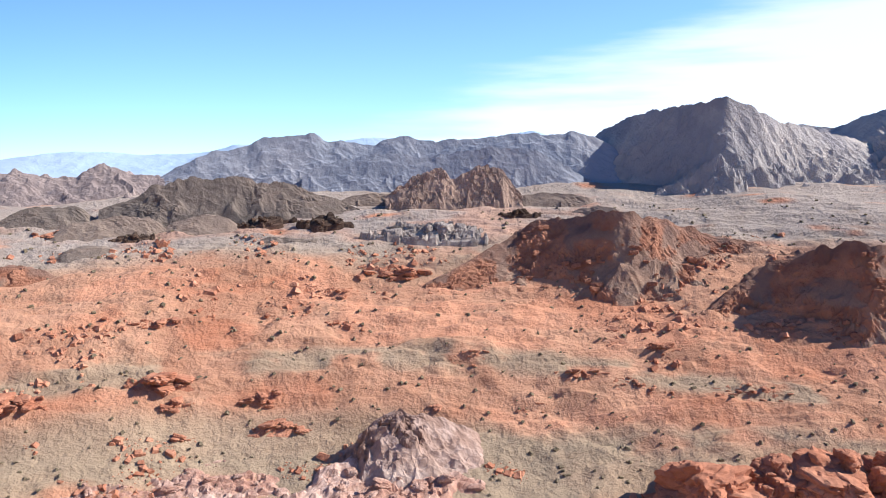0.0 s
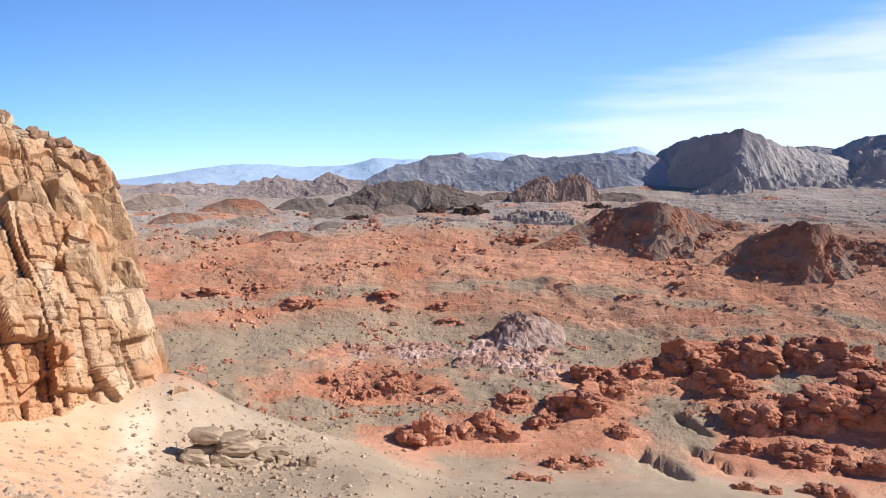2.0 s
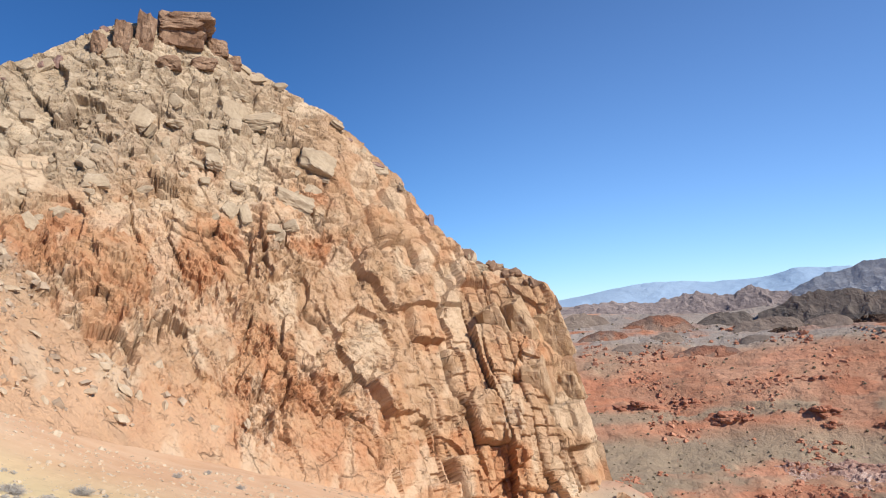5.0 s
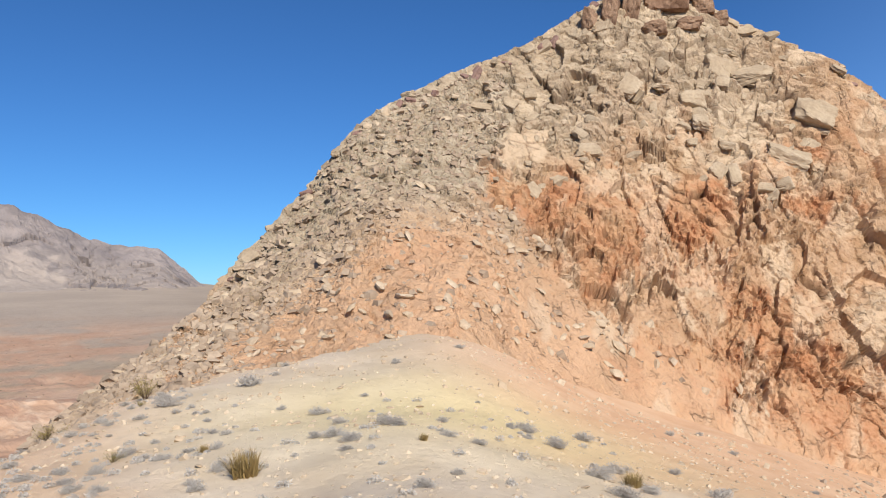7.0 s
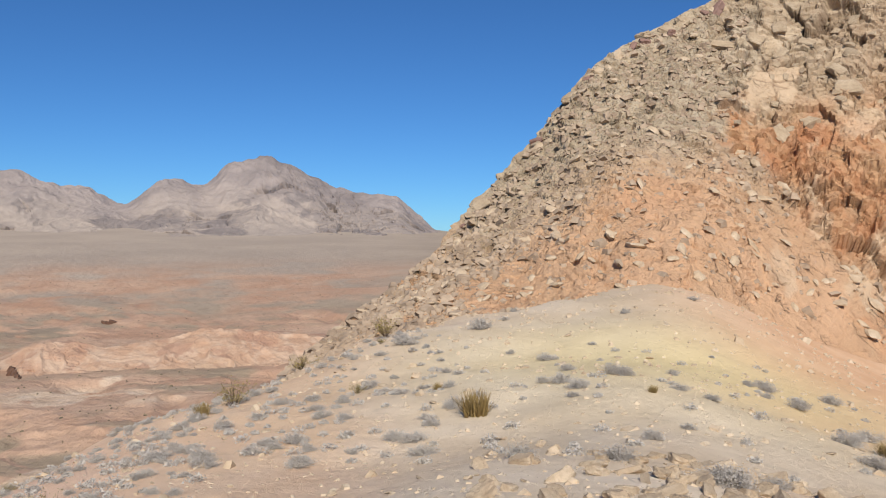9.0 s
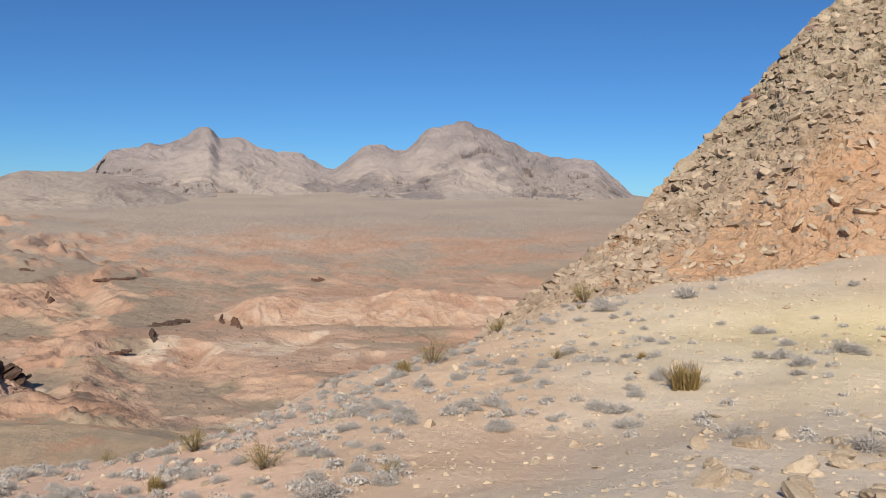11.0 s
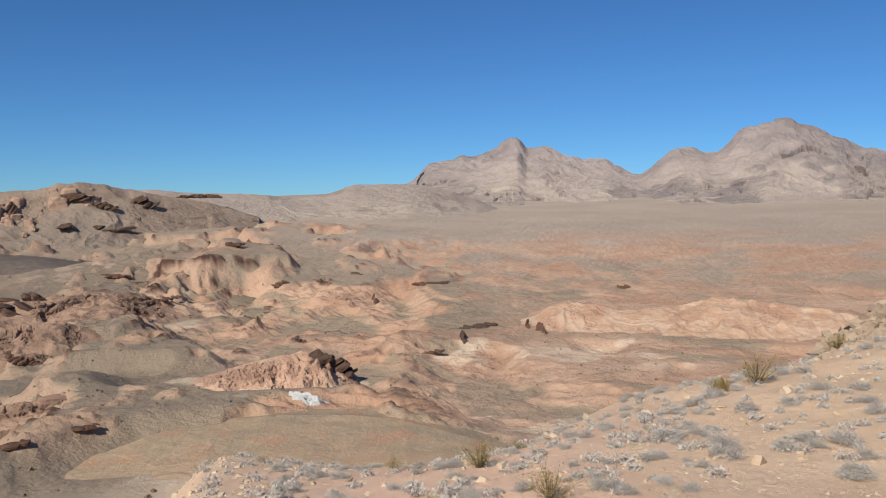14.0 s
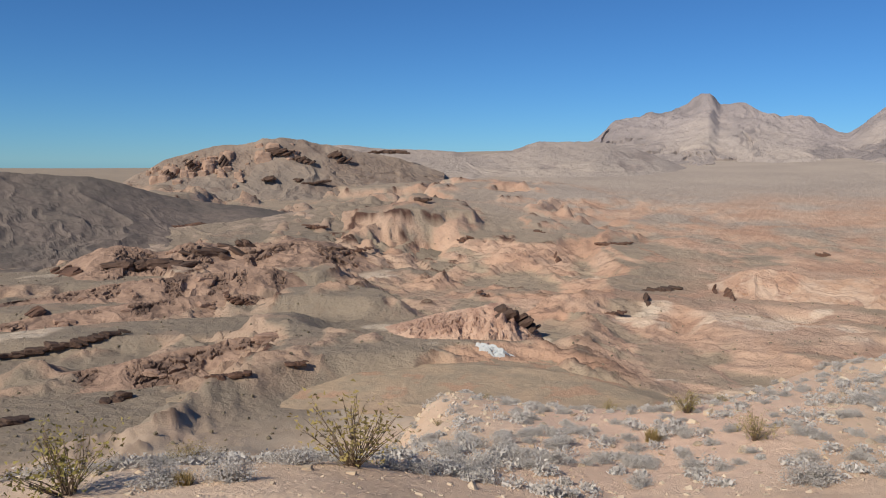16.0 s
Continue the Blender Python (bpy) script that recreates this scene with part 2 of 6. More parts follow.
ARROYOS = [[spot_on(-8.7, 114), spot_on(-9.3, 110), spot_on(-10.3, 106)], [spot_on(-5.8, 97), spot_on(-7.4, 93), spot_on(-8.3, 90), spot_on(-9.2, 86)], [spot_on(-9.4, 100), spot_on(-10.6, 96), spot_on(-12.6, 91)]]


def plan_height(x, y):
    """Height of the ground on the plan, with its hummocks, gullies and washes."""
    x, y = np.asarray(x, float), np.asarray(y, float)
    r, a = np.hypot(x, y), bearing(x, y)
    z = base_height(x, y)
    east = 1 - smooth(26, 60, a)                       # valley of red rocks
    west = smooth(72, 92, a) * (1 - smooth(170, 190, a))  # wide eroded basin
    far = smooth(60, 110, r)
    z = z + 0.10 * fbm(x / 2.2, y / 2.2, 4, 3) * smooth(2, 8, r) + 0.5 * fbm(x / 11, y / 11, 4, 5) * smooth(9, 30, r) * (1 - 0.4 * far)
    z = z + east * far * (1.9 * fbm(x / 34, y / 30, 4, 11) + 0.45 * (ridged(x / 15, y / 15, 4, 12) - 0.45)) * (1 - 0.75 * smooth(300, 420, r))
    rise = basin_relief(x, y, r, a)[0]
    z = z + west * rise
    sx, sy = x / 1.7, y
    crust = 0.6 * smooth(0.10, 0.13, fbm(sx / 12, sy / 12, 6, 14)) + 0.6 * smooth(0.22, 0.25, fbm(sx / 6, sy / 6, 6, 15)) + 0.5 * smooth(0.26, 0.29, fbm(sx / 3, sy / 3, 5, 16)) + 0.7 * smooth(0.26, 0.29, fbm(sx / 9, sy / 9, 6, 17))
    for line in ARROYOS:                                   # small dry channels cut into the flats
        away = np.full(x.shape, 99.0)
        for (ax, ay), (bx, by) in zip(line, line[1:]):
            f = np.clip(((x - ax) * (bx - ax) + (y - ay) * (by - ay)) / ((bx - ax) ** 2 + (by - ay) ** 2), 0, 1)
            away = np.minimum(away, np.hypot(x - ax - f * (bx - ax), y - ay - f * (by - ay)))
        z = z - 1.2 * smooth(1.0, 0.6, away + 0.6 * fbm(x / 3, y / 3, 3, 19))
    flatten = np.exp(-((r - 148 - 9 * np.sin(np.radians(a) * 9)) / 7) ** 2)
    z = z + east * smooth(104, 122, r) * (1 - smooth(235, 275, r)) * 0.5 * crust * (1 - 0.85 * flatten)
    return z


# the red valley's depth is squeezed to fit the camera's view: distance on the plan, distance as laid out
PLAN_R = (0, 40, 56, 72, 90, 105, 125, 150, 175, 200, 230, 262, 300, 345, 450, 700, 900, 5000)
FITTED_R = (0, 42, 66, 95, 120, 132, 142, 155, 165, 174, 184, 192, 200, 208, 250, 420, 560, 5000)
FINE_PLAN = np.concatenate([np.arange(0, 400, 1.0), np.geomspace(400, 5000, 60)])
FINE_FITTED = curve(PLAN_R, FITTED_R, FINE_PLAN)


def valley_share(a):
    """1 over the red valley, 0 behind the cliff hill and on the other side of the ridge."""
    return (1 - smooth(33, 72, a)) * smooth(-90, -45, a)


def stretch_of(x, y):
    """How much farther from the eye a point of the plan is moved."""
    r, a = np.maximum(np.hypot(x, y), 1e-6), bearing(x, y)
    return 1 + valley_share(a) * (np.interp(r, FINE_PLAN, FINE_FITTED) / r - 1)


def to_ground(X, Y, Z):
    """Points of the plan, moved along lines from the eye to the distances that fit the camera's view."""
    k = stretch_of(X, Y)
    return X * k, Y * k, EYE + (Z - EYE) * k


def ground_height(x, y):
    """Height of the ground at a place."""
    x, y = np.asarray(x, float), np.asarray(y, float)
    fitted_r, share = np.maximum(np.hypot(x, y), 1e-6), valley_share(bearing(x, y))
    r = np.interp(fitted_r, FINE_FITTED, FINE_PLAN)
    for _ in range(12):
        r = r + 0.8 * (fitted_r - (r + share * (np.interp(r, FINE_PLAN, FINE_FITTED) - r)))
    k = r / fitted_r
    return EYE + (plan_height(x * k, y * k) - EYE) / k


# ---------------------------------------------------------------- mesh helpers
def grid_object(name, X, Y, Z, material, attributes=None, wrap=False, shade=False):
    rows, cols = X.shape
    verts = np.stack([X, Y, Z], -1).reshape(-1, 3).astype(np.float32)
    i = np.arange(rows - 1)[:, None] * cols
    j = np.arange(cols if wrap else cols - 1)[None, :]
    n = (j + 1) % cols
    quads = np.stack([i + j, i + n, i + cols + n, i + cols + j], -1).reshape(-1, 4)
    me = bpy.data.meshes.new(name)
    me.vertices.add(len(verts))
    me.vertices.foreach_set("co", verts.ravel())
    me.loops.add(quads.size)
    me.loops.foreach_set("vertex_index", quads.ravel().astype(np.int32))
    me.polygons.add(len(quads))
    me.polygons.foreach_set("loop_start", np.arange(0, quads.size, 4, dtype=np.int32))
    me.update(calc_edges=True)
    me.polygons.foreach_set("use_smooth", np.full(len(quads), shade, dtype=bool))
    for key, values in (attributes or {}).items():
        at = me.attributes.new(key, "FLOAT", "POINT")
        at.data.foreach_set("value", np.asarray(values, np.float32).ravel())
    me.materials.append(material)
    return new(name, me)


def part(name, bm, material, parent, label=""):
    me = bpy.data.meshes.new(name)
    bm.to_mesh(me)
    bm.free()
    me.materials.append(material)
    ob = new(name, me)
    ob.parent = parent
    if label:
        ob["label"] = label
    return ob


# ---------------------------------------------------------------- materials
def nodes_of(name, rough=0.95):
    m = bpy.data.materials.new(name)
    m.use_nodes = True
    t = m.node_tree
    bsdf = t.nodes["Principled BSDF"]
    bsdf.inputs["Roughness"].default_value = rough
    bsdf.inputs["Specular IOR Level"].default_value = 0.15
    return m, t, bsdf


def tex(t, scale, detail=6, rough=0.6, stretch=None, turn=None, kind="noise"):
    co = t.nodes.new("ShaderNodeTexCoord")
    src = co.outputs["Object"]
    if stretch or turn:
        mp = t.nodes.new("ShaderNodeMapping")
        if turn:
            mp.inputs["Rotation"].default_value = [radians(v) for v in turn]
        if stretch:
            mp.inputs["Scale"].default_value = stretch
        t.links.new(src, mp.inputs["Vector"])
        src = mp.outputs["Vector"]
    if kind == "noise":
        n = t.nodes.new("ShaderNodeTexNoise")
        n.inputs["Scale"].default_value, n.inputs["Detail"].default_value, n.inputs["Roughness"].default_value = scale, detail, rough
        t.links.new(src, n.inputs["Vector"])
        return n.outputs["Fac"]
    n = t.nodes.new("ShaderNodeTexVoronoi")
    n.inputs["Scale"].default_value = scale
    t.links.new(src, n.inputs["Vector"])
    return n.outputs["Distance"] if kind == "dist" else n.outputs["Color"]


def ramp(t, fac, lo, hi):
    n = t.nodes.new("ShaderNodeMapRange")
    n.interpolation_type = "SMOOTHSTEP"
    n.inputs["From Min"].default_value, n.inputs["From Max"].default_value = lo, hi
    t.links.new(fac, n.inputs["Value"])
    return n.outputs["Result"]


def mix(t, fac, a, b):
    n = t.nodes.new("ShaderNodeMix")
    n.data_type = "RGBA"
    if fac is not None:
        t.links.new(fac, n.inputs["Factor"])
    for key, v in (("A", a), ("B", b)):
        if isinstance(v, tuple):
            n.inputs[key].default_value = (*v, 1)
        else:
            t.links.new(v, n.inputs[key])
    return n.outputs["Result"]


def math_node(t, op, a, b):
    n = t.nodes.new("ShaderNodeMath")
    n.operation = op
    for i, v in enumerate((a, b)):
        if isinstance(v, (int, float)):
            n.inputs[i].default_value = v
        else:
            t.links.new(v, n.inputs[i])
    return n.outputs["Value"]


def attribute(t, name):
    n = t.nodes.new("ShaderNodeAttribute")
    n.attribute_name = name
    return n.outputs["Fac"]


def bump(t, bsdf, height, strength, distance):
    n = t.nodes.new("ShaderNodeBump")
    n.inputs["Strength"].default_value, n.inputs["Distance"].default_value = strength, distance
    t.links.new(height, n.inputs["Height"])
    t.links.new(n.outputs["Normal"], bsdf.inputs["Normal"])


def cracks(t, scale, stretch, turn, width=0.035):
    """Thin broken joints: 1 in the crack, 0 on the face."""
    co = t.nodes.new("ShaderNodeTexCoord")
    mp = t.nodes.new("ShaderNodeMapping")
    mp.inputs["Rotation"].default_value, mp.inputs["Scale"].default_value = [radians(v) for v in turn], stretch
    wob = t.nodes.new("ShaderNodeTexNoise")
    wob.inputs["Scale"].default_value, wob.inputs["Detail"].default_value = 0.7, 5
    add = t.nodes.new("ShaderNodeMix")
    add.data_type, add.blend_type = "RGBA", "LINEAR_LIGHT"
    add.inputs["Factor"].default_value = 0.5
    n = t.nodes.new("ShaderNodeTexVoronoi")
    n.feature = "DISTANCE_TO_EDGE"
    n.inputs["Scale"].default_value = scale
    t.links.new(co.outputs["Object"], mp.inputs["Vector"])
    t.links.new(co.outputs["Object"], wob.inputs["Vector"])
    t.links.new(mp.outputs["Vector"], add.inputs["A"])
    t.links.new(wob.outputs["Color"], add.inputs["B"])
    t.links.new(add.outputs["Result"], n.inputs["Vector"])
    line = ramp(t, n.outputs["Distance"], width, 0.0)
    some = ramp(t, tex(t, 0.45, 4), 0.46, 0.6)
    return math_node(t, "MULTIPLY", line, some)


def rock_material(name, dark, mid, light, size=1.0, relief=0.15, speck=0.5):
    """Weathered rock: three tints at two sizes, with stains and pits."""
    m, t, bsdf = nodes_of(name)
    big = ramp(t, tex(t, 0.25 / size, 5), 0.35, 0.65)
    fine = ramp(t, tex(t, 2.2 / size, 8, 0.7), 0.35, 0.7)
    c = mix(t, big, mid, light)
    c = mix(t, math_node(t, "MULTIPLY", fine, speck), c, dark)
    t.links.new(c, bsdf.inputs["Base Color"])
    bump(t, bsdf, tex(t, 3.0 / size, 8, 0.7), 0.8, relief)
    return m


def ground_material():
    """Desert floor: tan gravel, red sand and pale clay where the soil attributes say."""
    m, t, bsdf = nodes_of("desert_floor")
    tan = mix(t, ramp(t, tex(t, 0.05, 6), 0.35, 0.65), (0.29, 0.228, 0.163), (0.37, 0.287, 0.20))
    red = mix(t, ramp(t, tex(t, 0.08, 6), 0.35, 0.65), (0.42, 0.18, 0.105), (0.56, 0.285, 0.18))
    pale = mix(t, ramp(t, tex(t, 0.3, 6), 0.35, 0.65), (0.66, 0.53, 0.385), (0.74, 0.62, 0.48))
    basin = mix(t, ramp(t, tex(t, 0.04, 6), 0.35, 0.65), (0.43, 0.262, 0.175), (0.50, 0.34, 0.24))
    # with distance the west plain turns paler, the east plain greyer
    tan = mix(t, attribute(t, "far_pale"), tan, mix(t, ramp(t, tex(t, 0.012, 6), 0.35, 0.65), (0.36, 0.295, 0.238), (0.42, 0.342, 0.272)))
    tan = mix(t, attribute(t, "far_grey"), tan, mix(t, ramp(t, tex(t, 0.05, 6), 0.35, 0.65), (0.30, 0.255, 0.225), (0.36, 0.31, 0.275)))
    tan = mix(t, attribute(t, "olive"), tan, (0.215, 0.175, 0.13))
    c = mix(t, attribute(t, "basin"), tan, basin)
    c = mix(t, attribute(t, "red"), c, red)
    c = mix(t, attribute(t, "pale"), c, pale)
    c = mix(t, attribute(t, "peach"), c, mix(t, ramp(t, tex(t, 0.2, 6), 0.35, 0.65), (0.61, 0.36, 0.21), (0.67, 0.44, 0.275)))
    c = mix(t, attribute(t, "salmon"), c, (0.71, 0.48, 0.345))
    yellow = mix(t, attribute(t, "yellow"), c, (0.70, 0.58, 0.31))
    gravel = ramp(t, tex(t, 1.1, 9, 0.75), 0.5, 0.78)
    c = mix(t, math_node(t, "MULTIPLY", gravel, 0.28), yellow, (0.19, 0.14, 0.095))
    grit = ramp(t, tex(t, 9.0, 5, 0.7), 0.55, 0.75)
    c = mix(t, math_node(t, "MULTIPLY", grit, 0.35), c, (0.62, 0.52, 0.40))
    c = mix(t, attribute(t, "rim"), c, (0.10, 0.055, 0.04))
    patchy = ramp(t, tex(t, 0.28, 7, 0.7), 0.5, 0.66)
    far_c = mix(t, math_node(t, "MULTIPLY", patchy, math_node(t, "MULTIPLY", attribute(t, "wild"), 0.3)), c, (0.20, 0.14, 0.10))
    t.links.new(far_c, bsdf.inputs["Base Color"])
    fine = math_node(t, "MULTIPLY", tex(t, 2.5, 9, 0.7), 0.12)
    rills = math_node(t, "MULTIPLY", math_node(t, "MULTIPLY", tex(t, 0.3, 7, 0.65), 1.3), attribute(t, "wild"))
    bump(t, bsdf, math_node(t, "ADD", fine, rills), 0.8, 1.0)
    return m


def cliff_material():
    m, t, bsdf = nodes_of("banded_cliff_rock")
    tan = mix(t, ramp(t, tex(t, 0.35, 7, 0.6), 0.35, 0.65), (0.43, 0.28, 0.16), (0.56, 0.39, 0.25))
    orange = mix(t, ramp(t, tex(t, 0.3, 7, 0.6), 0.35, 0.65), (0.48, 0.22, 0.105), (0.54, 0.32, 0.175))
    grey = mix(t, ramp(t, tex(t, 0.5, 8, 0.65), 0.35, 0.65), (0.37, 0.295, 0.205), (0.50, 0.41, 0.295))
    c = mix(t, attribute(t, "orange"), tan, orange)
    c = mix(t, attribute(t, "grey"), c, grey)
    c = mix(t, attribute(t, "peach"), c, (0.63, 0.40, 0.245))
    c = mix(t, attribute(t, "pale"), c, (0.68, 0.54, 0.38))
    stain = ramp(t, tex(t, 1.4, 8, 0.7, (1, 1, 0.5), (0, 0, 0)), 0.52, 0.72)
    c = mix(t, math_node(t, "MULTIPLY", stain, 0.5), c, (0.26, 0.13, 0.065))
    # gaping joints are darkened: the shade inside them is put into the colour
    c = mix(t, attribute(t, "joint"), c, (0.14, 0.075, 0.04))
    big_crack = cracks(t, 0.42, (1.0, 1.0, 0.5), (0, 25, 15), 0.03)
    small_crack = cracks(t, 1.5, (1.0, 1.0, 1.6), (10, -20, 40), 0.05)
    crack = math_node(t, "MAXIMUM", big_crack, math_node(t, "MULTIPLY", small_crack, 0.25))
    c = mix(t, math_node(t, "MULTIPLY", crack, 0.2), c, (0.2, 0.105, 0.06))
    t.links.new(c, bsdf.inputs["Base Color"])
    bump(t, bsdf, math_node(t, "SUBTRACT", tex(t, 2.6, 9, 0.72), crack), 1.0, 0.3)
    return m


M_GROUND = ground_material()
M_CLIFF = cliff_material()
M_RED = rock_material("red_sandstone", (0.19, 0.075, 0.05), (0.41, 0.175, 0.107), (0.58, 0.30, 0.195), 1.6, 0.3)
M_REDDARK = rock_material("dark_red_crag", (0.11, 0.05, 0.036), (0.27, 0.118, 0.075), (0.42, 0.205, 0.135), 1.6, 0.3)
M_PALE = rock_material("pale_pink_sandstone", (0.22, 0.10, 0.075), (0.42, 0.25, 0.19), (0.62, 0.47, 0.40), 2.0, 0.3, 0.7)
M_GRAVELHILL = rock_material("dark_gravel", (0.078, 0.066, 0.058), (0.132, 0.111, 0.094), (0.19, 0.15, 0.124), 8.0, 0.4)
def rubble_hill_material():
    m, t, bsdf = nodes_of("rubble_and_red_crags")
    rubble = mix(t, ramp(t, tex(t, 0.3, 7), 0.35, 0.65), (0.26, 0.185, 0.145), (0.36, 0.24, 0.175))
    dark = mix(t, ramp(t, tex(t, 0.5, 7), 0.35, 0.65), (0.17, 0.108, 0.09), (0.28, 0.168, 0.125))
    red = mix(t, ramp(t, tex(t, 0.5, 7), 0.35, 0.65), (0.32, 0.13, 0.075), (0.46, 0.215, 0.13))
    c = mix(t, ramp(t, attribute(t, "high"), 0.6, 1.0), rubble, dark)
    c = mix(t, math_node(t, "MULTIPLY", attribute(t, "bare"), 0.75), c, red)
    c = mix(t, math_node(t, "MULTIPLY", ramp(t, tex(t, 1.0, 8, 0.75), 0.45, 0.7), 0.25), c, (0.09, 0.05, 0.04))
    t.links.new(c, bsdf.inputs["Base Color"])
    bump(t, bsdf, tex(t, 1.0, 9, 0.75), 0.9, 0.4)
    return m


# the blue in this rock is haze over the valley, put into the colour
M_BLUE = rock_material("haze_blue_volcanic_rock", (0.215, 0.24, 0.295), (0.27, 0.295, 0.345), (0.36, 0.355, 0.38), 12.0, 0.4)
# distance haze is painted into this pale blue
M_FAR = rock_material("haze_blue_range", (0.30, 0.42, 0.58), (0.33, 0.45, 0.60), (0.38, 0.49, 0.62), 60.0, 1.0, 0.2)
M_DARKHILL = rubble_hill_material()


def fan_mountain_material(name, fan_a, fan_b, rock_a, rock_b, cap, size, start=0.2, end=0.6):
    """A mountain: gravel fans at its foot, bare rock above, dark cap rock in places."""
    m, t, bsdf = nodes_of(name)
    fan = mix(t, ramp(t, tex(t, 0.9 / size, 6), 0.35, 0.65), fan_a, fan_b)
    rock = mix(t, ramp(t, tex(t, 1.4 / size, 7, 0.65), 0.38, 0.62), rock_a, rock_b)
    c = mix(t, ramp(t, attribute(t, "high"), start, end), fan, rock)
    spots = ramp(t, tex(t, 1.1 / size, 6, 0.6, (1, 1, 0.6)), 0.55, 0.62)
    c = mix(t, math_node(t, "MULTIPLY", spots, math_node(t, "MULTIPLY", ramp(t, attribute(t, "high"), 0.2, 0.5), 0.7)), c, cap)
    c = mix(t, math_node(t, "MULTIPLY", attribute(t, "bare"), 0.45), c, cap)
    fine = ramp(t, tex(t, 9.0 / size, 8, 0.7), 0.4, 0.7)
    c = mix(t, math_node(t, "MULTIPLY", fine, 0.25), c, tuple(v * 0.6 for v in rock_a))
    t.links.new(c, bsdf.inputs["Base Color"])
    bump(t, bsdf, tex(t, 8.0 / size, 9, 0.7), 0.8, 0.04 * size)
    return m


M_BADORANGE = fan_mountain_material("orange_badland", (0.38, 0.29, 0.205), (0.46, 0.34, 0.24), (0.45, 0.29, 0.195), (0.51, 0.37, 0.27), (0.36, 0.215, 0.15), 9.0, 0.1, 0.5)
M_PINKCRAG = fan_mountain_material("pink_hogback_rock", (0.40, 0.29, 0.205), (0.46, 0.33, 0.235), (0.40, 0.25, 0.175), (0.50, 0.34, 0.245), (0.17, 0.10, 0.08), 7.0, 0.1, 0.4)
M_BLUFF = fan_mountain_material("brown_bluff_rock", (0.24, 0.178, 0.13), (0.29, 0.208, 0.148), (0.25, 0.165, 0.118), (0.36, 0.24, 0.17), (0.075, 0.05, 0.042), 7.0, 0.1, 0.4)
M_OLIVEHILL = fan_mountain_material("olive_gravel_hill", (0.20, 0.165, 0.122), (0.25, 0.20, 0.145), (0.22, 0.175, 0.13), (0.27, 0.21, 0.155), (0.40, 0.30, 0.23), 14.0)
M_TANHILL = fan_mountain_material("tan_clay_hill", (0.40, 0.28, 0.185), (0.48, 0.32, 0.21), (0.33, 0.26, 0.18), (0.42, 0.31, 0.205), (0.44, 0.26, 0.165), 6.0, 0.1, 0.7)
M_TANSTONE = rock_material("tan_stone", (0.27, 0.195, 0.13), (0.47, 0.36, 0.245), (0.60, 0.49, 0.36), 0.8, 0.05)
M_SCREE = rock_material("brown_scree_stone", (0.19, 0.138, 0.098), (0.33, 0.248, 0.175), (0.47, 0.365, 0.265), 1.0, 0.05)
M_GREYCRAG = rock_material("grey_tan_crag", (0.2, 0.14, 0.09), (0.40, 0.31, 0.21), (0.52, 0.42, 0.30), 0.9, 0.12)
M_CAP = rock_material("brown_cap_rock", (0.09, 0.05, 0.034), (0.235, 0.14, 0.09), (0.39, 0.26, 0.172), 0.8, 0.2)
M_DOME = rock_material("brown_pink_sandstone", (0.16, 0.09, 0.075), (0.27, 0.165, 0.13), (0.36, 0.24, 0.20), 2.0, 0.3)
M_DOMEROCK = fan_mountain_material("streaked_sandstone", (0.40, 0.30, 0.25), (0.52, 0.42, 0.37), (0.31, 0.21, 0.17), (0.46, 0.345, 0.295), (0.16, 0.10, 0.083), 3.0, 0.1, 0.6)
M_BROWNRUBBLE = rock_material("grey_brown_rubble", (0.16, 0.12, 0.10), (0.25, 0.195, 0.16), (0.32, 0.255, 0.205), 5.0, 0.3)
M_BADLAND = rock_material("pink_badland_clay", (0.20, 0.165, 0.165), (0.28, 0.23, 0.22), (0.34, 0.28, 0.26), 8.0, 0.5)
M_CLAY = rock_material("bluish_white_clay", (0.34, 0.36, 0.36), (0.44, 0.455, 0.45), (0.52, 0.52, 0.50), 2.0, 0.1, 0.3)
M_LEDGE2 = rock_material("dark_volcanic_rubble", (0.085, 0.075, 0.07), (0.16, 0.137, 0.122), (0.25, 0.20, 0.165), 5.0, 0.4)
# near-black: shade on the basin's ledges is painted into this rock colour
M_LEDGE = rock_material("volcanic_ledge_and_shade", (0.028, 0.02, 0.017), (0.062, 0.045, 0.036), (0.17, 0.105, 0.075), 3.0, 0.4)
M_GREYLEDGE = rock_material("pale_grey_ledge", (0.17, 0.14, 0.125), (0.30, 0.26, 0.235), (0.40, 0.36, 0.33), 3.0, 0.4)
# dark brown rock colour with the ledges' shade painted in
M_BROWN = rock_material("brown_ledge_and_shade", (0.04, 0.025, 0.02), (0.09, 0.054, 0.041), (0.22, 0.125, 0.085), 3.0, 0.4)
M_MESA = fan_mountain_material("tan_mesa_rock", (0.225, 0.182, 0.145), (0.265, 0.212, 0.165), (0.25, 0.192, 0.148), (0.31, 0.24, 0.182), (0.20, 0.145, 0.112), 22.0, 0.5, 0.95)
M_BUTTE = rock_material("brown_butte_rock", (0.15, 0.11, 0.095), (0.31, 0.225, 0.18), (0.45, 0.32, 0.25), 4.0, 0.4)
# far ridge: haze is mixed into the tan
M_FARRIDGE = fan_mountain_material("haze_tan_ridge", (0.36, 0.30, 0.25), (0.40, 0.33, 0.27), (0.33, 0.275, 0.235), (0.38, 0.315, 0.265), (0.23, 0.185, 0.165), 50.0, 0.4, 0.9)
